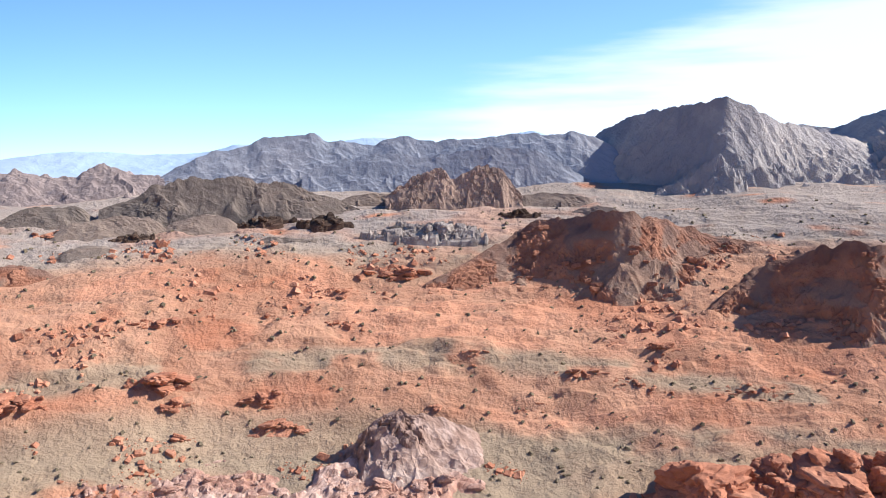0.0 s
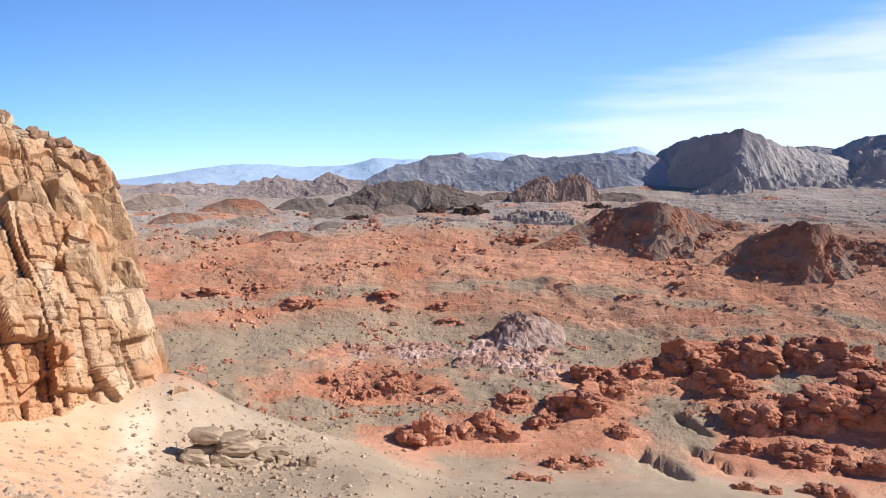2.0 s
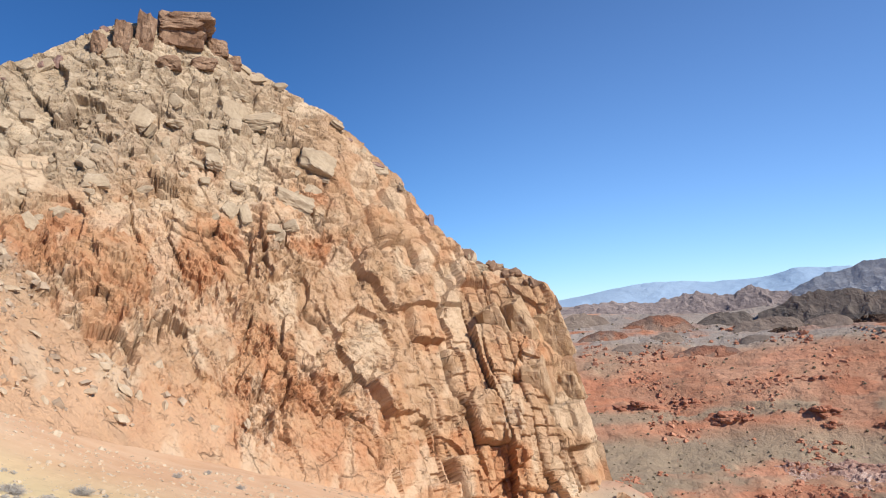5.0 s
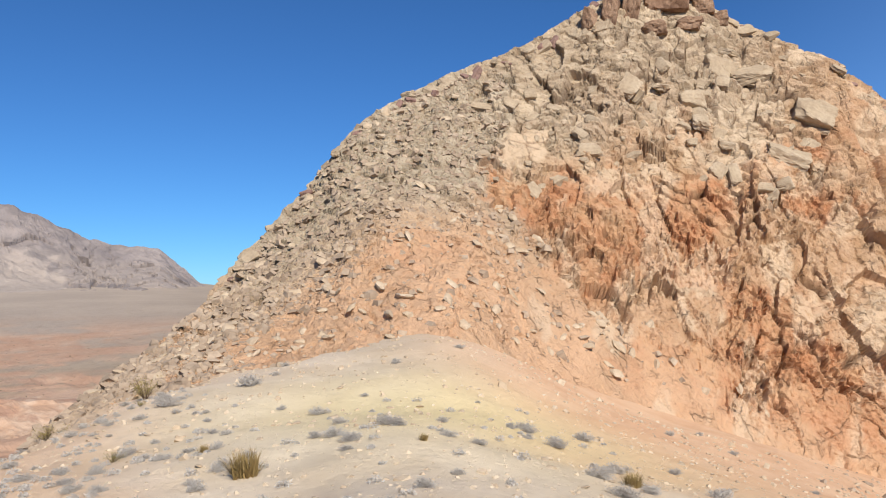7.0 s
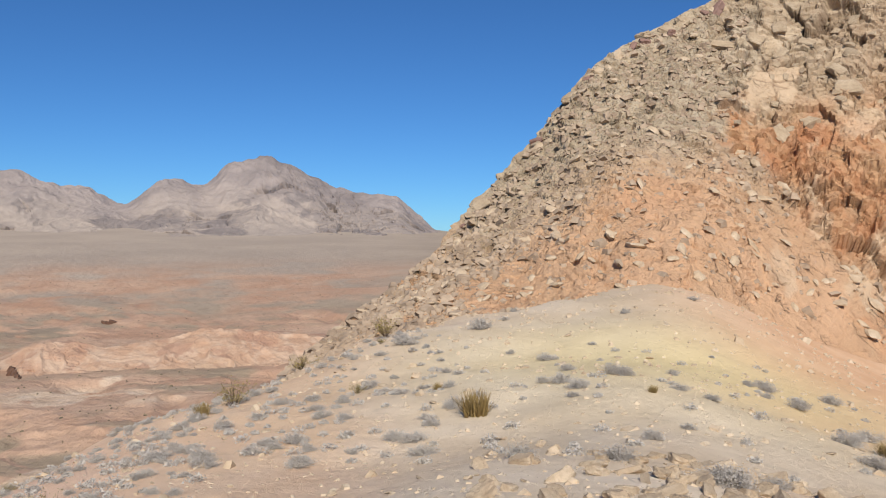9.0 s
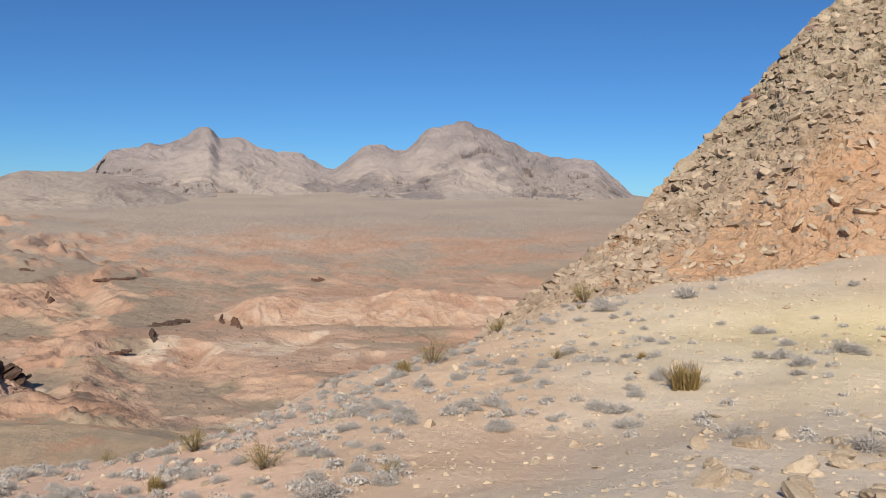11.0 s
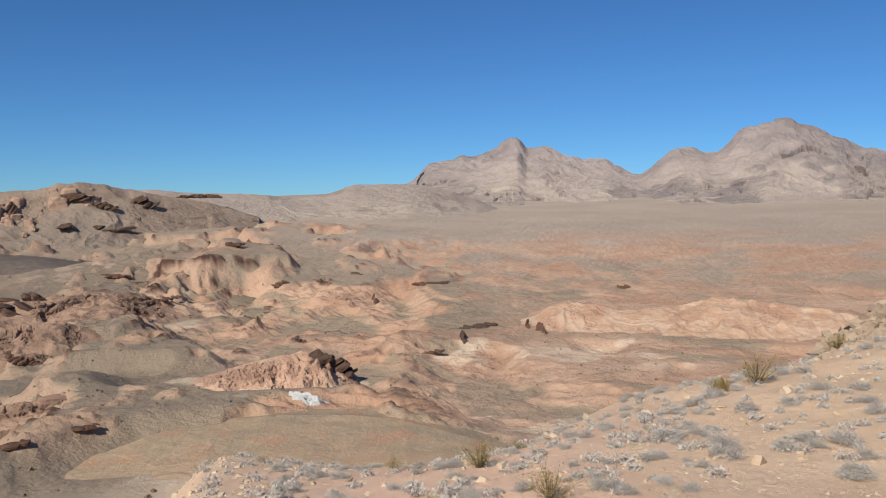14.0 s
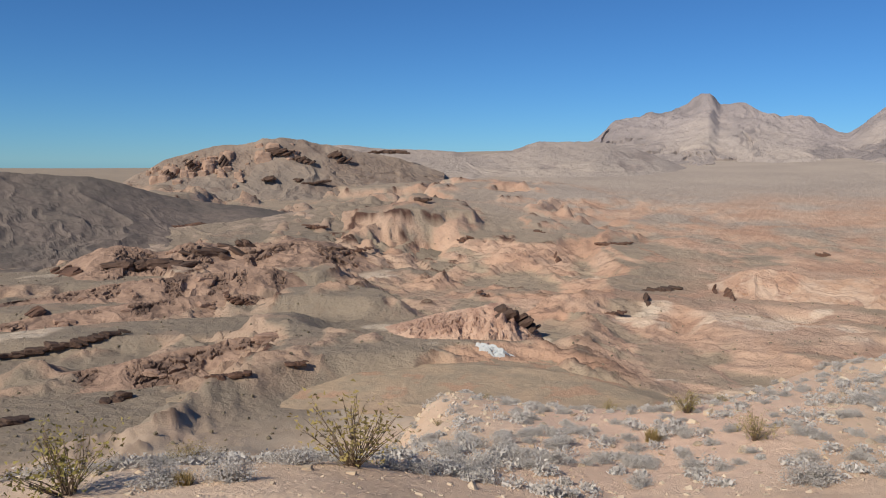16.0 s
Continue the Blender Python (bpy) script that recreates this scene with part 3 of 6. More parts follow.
# basin mountains: haze is mixed into the browns, most at the foot
M_BASINMT = fan_mountain_material("haze_brown_mountain", (0.40, 0.335, 0.285), (0.44, 0.365, 0.305), (0.275, 0.237, 0.225), (0.345, 0.293, 0.27), (0.19, 0.165, 0.16), 90.0, 0.55, 1.0)
# haze, and light lost on the steep foot, are put into these greys
M_MOUNTAIN = fan_mountain_material("hazed_limestone", (0.41, 0.365, 0.335), (0.46, 0.405, 0.365), (0.33, 0.315, 0.32), (0.45, 0.41, 0.385), (0.25, 0.24, 0.26), 16.0, 0.3, 0.75)


# red outcrops: bearing, elevation, width and height in degrees, depth over width, boulders
NEAR_RED = ((-13.6, -13.9, 4.6, 2.0, 0.9, 30), (-17.2, -12.9, 5.0, 2.4, 0.9, 36), (-20.8, -12.6, 4.6, 2.2, 0.9, 30), (-16.5, -15.6, 6.0, 1.7, 0.9, 30), (-20.5, -15.6, 5.0, 1.7, 0.9, 24),
            (7.9, -15.9, 4.0, 2.3, 0.8, 16), (3.6, -15.3, 5.6, 1.7, 0.8, 24), (-0.2, -14.6, 2.4, 1.4, 0.8, 12), (-2.6, -13.6, 4.4, 2.0, 0.9, 30), (-1.6, -17.0, 4.6, 1.2, 0.8, 18),
            (-12.8, -15.4, 3.4, 1.2, 0.9, 12), (1.8, -13.4, 3.0, 1.0, 0.9, 10),
            (0.6, -17.9, 3.0, 0.9, 0.8, 14), (-13.4, -17.4, 3.0, 0.9, 0.8, 12), (-17.6, -17.2, 3.4, 1.1, 0.8, 14), (-5.2, -15.0, 2.2, 1.0, 0.9, 12), (-4.6, -12.5, 3.0, 1.3, 0.9, 16))
SLOPE_RED = ((-9.6, -10.6, 4.6, 2.2, 0.8, 30), (-13.0, -10.0, 4.6, 2.2, 0.8, 34), (-17.4, -9.9, 6.0, 2.0, 0.8, 36), (13.4, -12.2, 2.4, 0.7, 0.8, 10), (9.8, -12.4, 4.4, 1.1, 0.8, 18), (6.6, -12.6, 1.6, 0.6, 0.8, 6),
             (-11.2, -11.8, 4.0, 1.6, 0.9, 16), (-19.4, -11.2, 4.0, 1.7, 0.9, 18), (-3.4, -11.6, 3.6, 1.4, 0.9, 14), (-6.4, -11.2, 3.0, 1.5, 0.9, 12),
             (11.6, -13.0, 2.6, 0.7, 0.9, 8))
FLAT_RED = ((13.2, -9.6, 1.2, 0.35, 0.6, 5), (22.0, -6.3, 3.4, 0.95, 0.8, 18), (18.6, -6.1, 3.4, 0.8, 0.8, 16), (16.2, -7.0, 3.4, 1.0, 0.8, 16), (10.6, -6.7, 2.6, 0.95, 0.8, 14), (10.0, -7.4, 1.5, 0.6, 0.8, 8),
            (6.9, -7.4, 2.6, 0.6, 0.8, 12), (6.2, -8.3, 2.5, 0.8, 0.8, 12), (9.8, -8.5, 1.2, 0.5, 0.8, 6), (-3.3, -7.8, 1.5, 0.4, 0.8, 6), (0.3, -7.7, 1.2, 0.4, 0.8, 5), (-5.3, -6.5, 3.0, 0.5, 0.7, 12),
            (-7.6, -6.9, 2.6, 0.45, 0.7, 10), (-1.3, -5.9, 2.0, 0.3, 0.7, 8), (-11.5, -7.0, 3.4, 0.5, 0.8, 10))
FAR_RED = ((1.8, -3.0, 2.6, 1.0, 0.8, 16), (11.0, -4.6, 2.2, 0.55, 0.8, 10), (4.0, -3.6, 4.0, 0.5, 0.6, 14), (-8.5, -5.5, 1.6, 0.75, 0.8, 8), (15.8, -1.4, 1.6, 0.6, 0.8, 8), (19.2, -1.5, 2.2, 0.5, 0.8, 8))


# ---------------------------------------------------------------- the ground
def ground_sheet():
    az = np.concatenate([np.arange(-40, 168, 0.22), np.arange(168, 320, 2.0)])
    r = np.concatenate([[0.0], np.geomspace(1.2, 100, 210), np.linspace(100.5, 270, 330), np.geomspace(272, 700, 90), np.geomspace(740, 4900, 26)])
    A, Rr = np.meshgrid(np.radians(az), r)
    X, Y = -np.sin(A) * Rr, np.cos(A) * Rr
    Z = plan_height(X, Y)
    a = bearing(X, Y)
    east = 1 - smooth(26, 50, a)
    west = smooth(70, 95, a)
    n = fbm(X / 30, Y / 30, 5, 41)
    n2 = fbm(X / 9, Y / 9, 5, 42)
    P = np.stack([X, Y, Z], -1)
    G = np.cross(np.gradient(P, axis=1), np.gradient(P, axis=0))
    steep = 1 - np.abs(G[..., 2]) / np.maximum(np.linalg.norm(G, axis=-1), 1e-9)
    steep = smooth(0.015, 0.10, steep)
    el = np.degrees(np.arctan2(Z - EYE, np.maximum(Rr, 1)))
    apron = 0 * X                                          # sand washed off the red outcrops
    for az0, el0, wide, high, deep, count in NEAR_RED + SLOPE_RED + FLAT_RED:
        apron = np.maximum(apron, np.exp(-(((a - az0) / (0.62 * wide + 0.5)) ** 2 + ((el - el0 + 0.2) / (0.55 * high + 0.35)) ** 2)))
    flats = smooth(150, 156, Rr + 5 * n) * (1 - smooth(200, 222, Rr + 22 * n))
    red = east * (flats * (0.72 + 0.28 * smooth(-0.25, 0.1, n2 + 0.6 * n)) + (1 - flats) * smooth(78, 92, Rr) * np.clip(smooth(0.15, 0.6, apron + 0.9 * n2) + 0.55 * smooth(-0.2, 0.2, n + 0.5 * n2) * smooth(86, 104, Rr) * (Rr < 150), 0, 1)
                  + 0.45 * smooth(0.05, 0.3, n) * smooth(205, 215, Rr) * (1 - smooth(240, 270, Rr)))
    wash = east * np.clip(np.exp(-((Rr - 149 - 6 * np.sin(A * 9)) / 8) ** 4) * smooth(-0.6, -0.3, n + 0.2) + np.exp(-((Rr - 168 - 5 * np.sin(A * 7 + 1)) / 4) ** 4) * smooth(0.0, 0.2, n2 + 0.3), 0, 1)
    red = np.clip(red * (1 - 0.9 * wash), 0, 1)
    rise, bare, rim = basin_relief(X, Y, Rr, a)
    basin = west * np.clip(0.9 * bare * smooth(-0.5, -0.05, n2) + 0.85 * smooth(-0.35, 0.15, n + 0.4 * n2) * (1 - smooth(108, 122, a)) * (1 - smooth(330, 520, Rr)) + 0.45 * smooth(0.12, 0.3, n + 0.5 * n2) * (1 - smooth(350, 500, Rr)), 0, 1)
    basin = np.clip(basin, 0, 1) * (1 - 0.4 * smooth(126, 144, a))
    near = 1 - smooth(70, 100, Rr)
    scree = near * smooth(30, 46, Rr) * (1 - smooth(22, 27, a))
    peach = near * np.clip(smooth(23, 28, a) * (1 - smooth(60, 74, a)) * smooth(12, 34, Rr + 14 * n2) + smooth(84, 94, a) * smooth(-0.85, -0.2, n2 + 0.3 * fbm(X / 3, Y / 3, 3, 48)), 0, 1)
    # left of the basin: olive gravel, darkened further to paint in shade
    olive = smooth(122, 142, a) * smooth(60, 90, Rr) * (1 - 0.7 * smooth(320, 450, Rr))
    pale = near * np.clip(0.72 + 0.45 * fbm(X / 5, Y / 5, 4, 44) + 0.2 * smooth(40, 20, Rr), 0, 1) * (1 - 0.85 * scree)
    pale = np.clip(pale, 0, 1) + west * (1 - near) * 0.5 * smooth(0.36, 0.42, fbm(X / 22, Y / 13, 4, 47)) * (1 - smooth(210, 260, Rr))
    pinkish = np.exp(-(((a - 25.8) / 1.5) ** 4 + ((el + 15.0) / 2.4) ** 4)) * smooth(-0.35, 0.1, n2)
    peach, pale = peach * (1 - 0.5 * pinkish), np.maximum(pale, pinkish)
    # extra paleness on the near west slope stands in for missing sunlight
    pale = np.clip(pale + 0.5 * near * smooth(92, 104, a), 0, 1)
    salmon = near * np.exp(-(((a - 116) / 11) ** 4 + ((Rr - 21) / 10) ** 4)) * smooth(-0.35, 0.15, n2 + 0.2)
    band = np.exp(-(((a - 107.5) / 6) ** 4 + ((el + 10.1 - 0.05 * (a - 107)) / 0.4) ** 2)) * smooth(-0.3, 0.0, n2 + 0.1)
    pale = np.maximum(pale, 0.85 * band)
    below = smooth(132, 142, a) * smooth(15, 24, Rr)       # the slope drops off into the basin
    peach, pale = peach * (1 - 0.7 * below), np.where(Rr < 100, pale * (1 - 0.8 * below), pale)
    yellow = near * np.exp(-(((a - 68) / 16) ** 2 + ((Rr - 31) / 9) ** 2)) * 0.8
    X, Y, Z = to_ground(X, Y, Z)
    ob = grid_object("ground", X, Y, Z, M_GROUND, {"red": np.clip(red, 0, 1), "basin": np.clip(basin, 0, 1), "peach": peach * (0.95 - 0.4 * smooth(80, 92, a)), "rim": west * rim, "salmon": 0.85 * salmon, "far_pale": west * smooth(230, 420, Rr) * (1 - 0.8 * smooth(120, 140, a)), "far_grey": east * smooth(205, 235, Rr), "wild": smooth(70, 110, Rr) * (1 - smooth(400, 800, Rr)), "olive": 0.75 * olive, "pale": np.clip(pale, 0, 1), "yellow": yellow}, wrap=True, shade=True)
    return tagged(ob, "dry tan and red desert ground with gravel and sand", "ground", kind="structure")


ground_sheet()


# ---------------------------------------------------------------- hills and mountains
BODIES = {}


def massif(name, label, category, nodes, material, step=0.1, rows=70, power=1.0, gully=0.25, gully_size=3.0, crest_rough=0.03, back=1.25, seed=1, sink=1.0, crag=0.0, crag_size=3.0, flute=1.0, kind="", foot=0.0):
    """A hill from its crest: nodes of (bearing, crest elevation in degrees, crest distance, foot distance)."""
    az_n, el_n, rc_n, rf_n = (list(v) for v in zip(*sorted(nodes)))
    az = np.arange(az_n[0], az_n[-1] + step / 2, step)
    el, rc, rf = curve(az_n, el_n, az), curve(az_n, rc_n, az), curve(az_n, rf_n, az)
    s = np.radians(az) * rc
    zc = EYE + rc * np.tan(np.radians(el))
    foot_z = plan_height(-np.sin(np.radians(az)) * rf, np.cos(np.radians(az)) * rf) - sink
    n = max(3, int(1.6 / step))                            # an even foot line, below the ground throughout
    pad = np.pad(foot_z, n, mode="edge")
    low = np.array([pad[q:q + 2 * n + 1].min() for q in range(len(foot_z))])
    pad = np.pad(low, n, mode="edge")
    foot_z = np.array([pad[q:q + 2 * n + 1].mean() for q in range(len(foot_z))])
    tall = np.maximum(zc - foot_z, 0.01)
    v = np.concatenate([np.linspace(0, 1, rows), 1 + np.linspace(0, 1, 14)[1:]])[:, None]
    front, behind = np.clip(v, 0, 1), np.clip(v - 1, 0, 1)
    r = rf + (rc - rf) * front + rc * (back - 1) * behind
    X, Y = -np.sin(np.radians(az)) * r, np.cos(np.radians(az)) * r
    back_z = plan_height(X, Y) - sink * 2
    jag = crest_rough * tall * fbm(X / gully_size * 2, Y / gully_size * 2, 5, seed)
    Z = foot_z + (zc - foot_z) * front ** power + jag * smooth(0.7, 1.0, front)
    warp = fbm(X / gully_size / 1.5, Y / gully_size / 1.5, 3, seed + 9)
    big = ridged(s[None, :] / gully_size / 1.6 + 0.9 * warp, r / gully_size / (1.6 + 1.9 * flute) + 0.5 * warp, 3, seed + 3) - 0.5
    cut = ridged(X / gully_size + warp, Y / gully_size - warp, 5, seed + 4) - 0.45
    lumps = fbm(X / gully_size * 1.7, Y / gully_size * 1.7, 5, seed + 5)
    env = np.sin(np.pi * np.clip(front, 0, 1) ** 0.8) ** 0.8 * (v <= 1) * (smooth(foot - 0.25, foot + 0.15, front) if foot else 1)
    Z = Z + tall * gully * (0.9 * big + 0.55 * cut + 0.35 * lumps) * env
    Z = np.where(v > 1, zc + jag + (np.minimum(back_z, zc) - zc - jag) * behind ** 0.9 + 0.25 * gully * tall * lumps * behind * (1 - behind) * 4, Z)
    joint = np.zeros(Z.shape)
    if crag:
        S = s[None, :] + 0 * v
        h1, j1, c1 = blocks(S / crag_size, r / crag_size, Z / crag_size, seed + 40)
        h2, j2, c2 = blocks(S / crag_size * 2.6, r / crag_size * 2.6, Z / crag_size * 2.2, seed + 50)
        patch = smooth(0.0, 0.22, fbm(S / crag_size / 2.5, Z / crag_size / 2.0, 4, seed + 60) + 0.55 * (front - 0.55)) * smooth(0.12, 0.38, front) * (1 - 0.75 * smooth(0.88, 1.0, front)) * (1 - behind)
        d = crag * patch * (h1 + 0.45 * h2 - 0.5 * (1 - smooth(0, 0.12, j1)))
        Z = Z + 0.7 * d
        pull = 1 - 0.7 * d / r
        X, Y = X * pull, Y * pull
        joint = patch
    X, Y, Z = to_ground(X, Y, Z)
    ob = grid_object(name, X, Y, Z, material, {"high": np.clip(front + 0.15 * lumps, 0, 1), "bare": joint})
    BODIES[ob.name] = (az, rc, rf, zc, foot_z, power)
    return tagged(ob, label, category, kind=kind)


massif("mountain", "dark grey limestone mountain with gullied flanks above the plain", "mountain",
       [(-3.0, 0.8, 430, 290), (-4.8, 1.5, 405, 276), (-6.0, 2.0, 388, 268), (-7.4, 3.0, 366, 260), (-8.4, 3.55, 350, 256), (-10.5, 4.05, 320, 250), (-11.5, 4.15, 309, 248), (-12.3, 4.35, 305, 247), (-13.2, 4.05, 309, 248),
        (-14.7, 3.35, 326, 252), (-16.1, 3.0, 342, 256), (-17.7, 2.6, 356, 260), (-20, 2.0, 372, 266), (-24, 1.0, 390, 276)],
       M_MOUNTAIN, gully=0.3, gully_size=6.5, power=2.3, seed=101, rows=160, flute=0.8, step=0.07, foot=0.4, crest_rough=0.04)
massif("mountain", "dark limestone ridge standing behind the main peak", "mountain",
       [(-13.0, 0.6, 430, 320), (-15.2, 3.1, 420, 312), (-16.4, 3.3, 412, 308), (-17.7, 3.1, 400, 303), (-18.9, 3.65, 386, 298), (-20.2, 3.85, 374, 292), (-24, 3.9, 350, 284), (-30, 3.0, 370, 290), (-40, 0.5, 390, 300)],
       M_MOUNTAIN, gully=0.28, gully_size=7.0, power=1.6, seed=111, rows=90, foot=0.35)
massif("volcanic_ridge", "low volcanic ridge far across the valley, tinted blue-grey for haze", "ridge",
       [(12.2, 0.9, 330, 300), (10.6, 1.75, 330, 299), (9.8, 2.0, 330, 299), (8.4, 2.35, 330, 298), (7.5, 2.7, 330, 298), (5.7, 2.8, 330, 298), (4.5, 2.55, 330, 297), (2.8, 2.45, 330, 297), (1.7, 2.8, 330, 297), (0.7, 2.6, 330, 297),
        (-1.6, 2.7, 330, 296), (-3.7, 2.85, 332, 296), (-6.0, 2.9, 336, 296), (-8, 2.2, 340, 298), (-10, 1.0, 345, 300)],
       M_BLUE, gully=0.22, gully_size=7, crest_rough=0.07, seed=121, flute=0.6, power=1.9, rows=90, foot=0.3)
massif("volcanic_ridge", "bench in front of the volcanic ridge, tinted blue-grey for haze", "ridge",
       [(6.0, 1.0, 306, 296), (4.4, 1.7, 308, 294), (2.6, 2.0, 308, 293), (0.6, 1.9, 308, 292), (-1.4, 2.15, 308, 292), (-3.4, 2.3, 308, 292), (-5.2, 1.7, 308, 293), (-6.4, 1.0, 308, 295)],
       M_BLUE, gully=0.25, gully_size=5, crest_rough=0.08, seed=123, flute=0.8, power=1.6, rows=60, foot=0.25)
massif("badland_hills", "pale pinkish badland hills in front of the far range", "hills",
       [(27, 0.2, 330, 310), (24, 0.7, 330, 308), (21, 0.6, 330, 306), (17.5, 1.15, 330, 306), (16, 0.9, 330, 306), (14.2, 1.35, 330, 306), (12.5, 0.95, 330, 306), (10.5, 0.9, 330, 306), (8, 0.3, 330, 310)],
       M_BADLAND, gully=0.35, gully_size=5, crest_rough=0.2, seed=125)
for k, (az, el, wide, r, tint) in enumerate(((7.0, -1.45, 7.0, 226, 0), (13.5, -0.6, 6.0, 243, 1), (20.5, -0.3, 6.0, 250, 2), (1.5, -1.0, 6.0, 232, 0), (-4.5, 0.35, 6.5, 262, 1), (17.5, -2.4, 7.0, 214, 2), (24, -1.2, 5.0, 236, 2), (-6.5, -0.2, 4.0, 250, 1), (10.5, -2.6, 5.0, 212, 2), (22.5, -2.2, 4.0, 218, 1), (16.0, -0.15, 5.0, 256, 0), (25.5, 0.0, 5.0, 262, 1), (10.0, -0.55, 4.5, 244, 1), (14.2, -1.7, 4.0, 226, 0), (20.0, -1.4, 3.6, 232, 1), (3.0, 0.35, 5.0, 268, 1), (-2.0, -1.3, 4.0, 228, 1))):
    massif("low_ridge", ("low dark volcanic ridge on the valley floor", "low grey brown rubble ridge on the valley floor", "low red and tan rubble rise on the valley floor")[tint], "ridge",
           [(az - wide / 2, el - 1.3, r, r - 5), (az - wide / 4, el - 0.15, r, r - 8), (az - wide * 0.05, el, r, r - 9), (az + wide / 5, el - 0.25, r, r - 8), (az + wide / 2, el - 1.3, r, r - 5)],
           (M_LEDGE2, M_BROWNRUBBLE, M_DARKHILL)[tint], rows=44, gully=0.25, gully_size=5, crest_rough=0.15, seed=230 + 7 * k, flute=0.3, crag=0.25, crag_size=2.0, power=1.4)
massif("far_range", "mountain range on the horizon, tinted pale blue for haze", "mountain range",
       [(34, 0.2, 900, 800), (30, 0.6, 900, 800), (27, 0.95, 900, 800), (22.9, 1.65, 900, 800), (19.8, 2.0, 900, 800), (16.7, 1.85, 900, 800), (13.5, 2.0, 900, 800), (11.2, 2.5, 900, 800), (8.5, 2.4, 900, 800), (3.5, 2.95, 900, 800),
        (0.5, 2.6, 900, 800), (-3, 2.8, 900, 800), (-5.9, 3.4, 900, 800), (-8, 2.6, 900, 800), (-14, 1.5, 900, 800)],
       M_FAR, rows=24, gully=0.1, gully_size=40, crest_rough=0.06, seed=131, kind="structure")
dark_hill = massif("dark_hill", "dark rubble hill with red sandstone outcrops", "hill",
       [(0.6, -3.3, 203, 196), (-0.8, -2.6, 208, 194), (-2.7, -1.55, 216, 191), (-3.5, -1.0, 218, 190), (-4.8, -0.6, 216, 189), (-6.0, -0.45, 212, 188), (-7.5, -0.3, 207, 187), (-8.5, -0.45, 210, 188), (-9.9, -0.95, 216, 189), (-11.4, -1.4, 219, 191), (-13, -1.7, 219, 194), (-16, -2.9, 206, 198)],
       M_DARKHILL, gully=0.22, gully_size=6, crest_rough=0.08, seed=141, flute=0.6, crag=0.4, crag_size=1.4, rows=120, power=1.6, step=0.07)
red_hill = massif("red_hill", "red sandstone hill with dark rubble slopes", "hill",
       [(-8.4, -5.2, 182, 177), (-9.7, -4.6, 187, 176), (-11.4, -3.45, 195, 175), (-13.4, -2.2, 200, 174), (-15.0, -1.6, 197, 173), (-16.3, -1.45, 192, 172), (-17.9, -1.95, 197, 173), (-19.1, -2.4, 200, 174), (-20.6, -2.7, 200, 175), (-24, -3.6, 196, 178), (-29, -5.4, 182, 178)],
       M_DARKHILL, gully=0.24, gully_size=6, crest_rough=0.1, seed=151, flute=0.6, crag=0.6, crag_size=1.6, rows=120, power=1.5, step=0.07)
massif("butte", "craggy brown butte in the middle of the valley", "butte",
       [(2.3, 0.2, 256, 250), (1.7, 0.6, 256, 249), (1.1, 1.0, 256, 248), (-0.1, 1.28, 256, 248), (-0.6, 0.9, 256, 248), (-1.2, 1.2, 256, 248), (-1.8, 1.45, 256, 248), (-2.5, 1.4, 256, 248), (-3.0, 0.9, 256, 249), (-3.6, 0.2, 256, 250)],
       M_BUTTE, step=0.05, gully=0.35, gully_size=2.2, crest_rough=0.12, seed=161, flute=1.5, crag=0.9, crag_size=1.6)
massif("dark_hill", "low dark volcanic hill on the valley floor", "hill",
       [(14, -0.3, 254, 244), (12.4, 0.3, 254, 243), (11, 0.9, 254, 242), (9, 0.98, 254, 241), (6.7, 0.8, 254, 242), (5.1, 0.3, 254, 243), (3.4, -0.3, 254, 246)],
       M_LEDGE2, gully=0.25, gully_size=5, crest_rough=0.12, seed=171, flute=1.0, crag=0.5, crag_size=2.0, power=1.5)

massif("mountain", "brown desert mountains behind the basin, haze mixed into their colour", "mountain",
       [(70, 0.2, 950, 680), (83.8, 0.4, 950, 670), (85.9, 2.0, 940, 650), (87.2, 2.95, 930, 640), (88.4, 3.15, 930, 635), (90.6, 3.3, 940, 622), (93.4, 4.4, 950, 610), (95.6, 5.15, 950, 600), (98.4, 4.6, 950, 600), (100.2, 3.7, 940, 600),
        (102.3, 3.95, 930, 600), (105.2, 2.2, 920, 600), (107.4, 3.3, 940, 590), (109.4, 3.45, 940, 590), (111.6, 3.9, 950, 590), (112.6, 3.85, 950, 590), (113.4, 4.6, 950, 590), (115.0, 4.0, 950, 590), (117.5, 3.45, 940, 590), (119.4, 2.9, 930, 590), (121.0, 1.7, 900, 600),
        (124.4, 1.5, 880, 600), (127.5, 0.7, 860, 610), (131, -0.3, 850, 620)],
       M_BASINMT, rows=170, power=2.3, gully=0.27, gully_size=70, crest_rough=0.16, seed=201, crag=4.0, crag_size=30, foot=0.6)
massif("badland_ridge", "pale orange badland ridge across the basin floor", "ridge",
       [(118, -9.3, 214, 200), (115, -8.3, 214, 194), (112.3, -7.6, 212, 190), (109.5, -6.4, 210, 184), (106.5, -7.0, 210, 182), (103.2, -6.7, 212, 182), (100, -6.0, 214, 182), (96.5, -6.3, 214, 182), (93, -6.6, 214, 184), (88, -7.8, 214, 190)],
       M_BADORANGE, rows=110, power=1.25, gully=0.3, gully_size=9, crest_rough=0.14, seed=241, crag=0.3, crag_size=3)
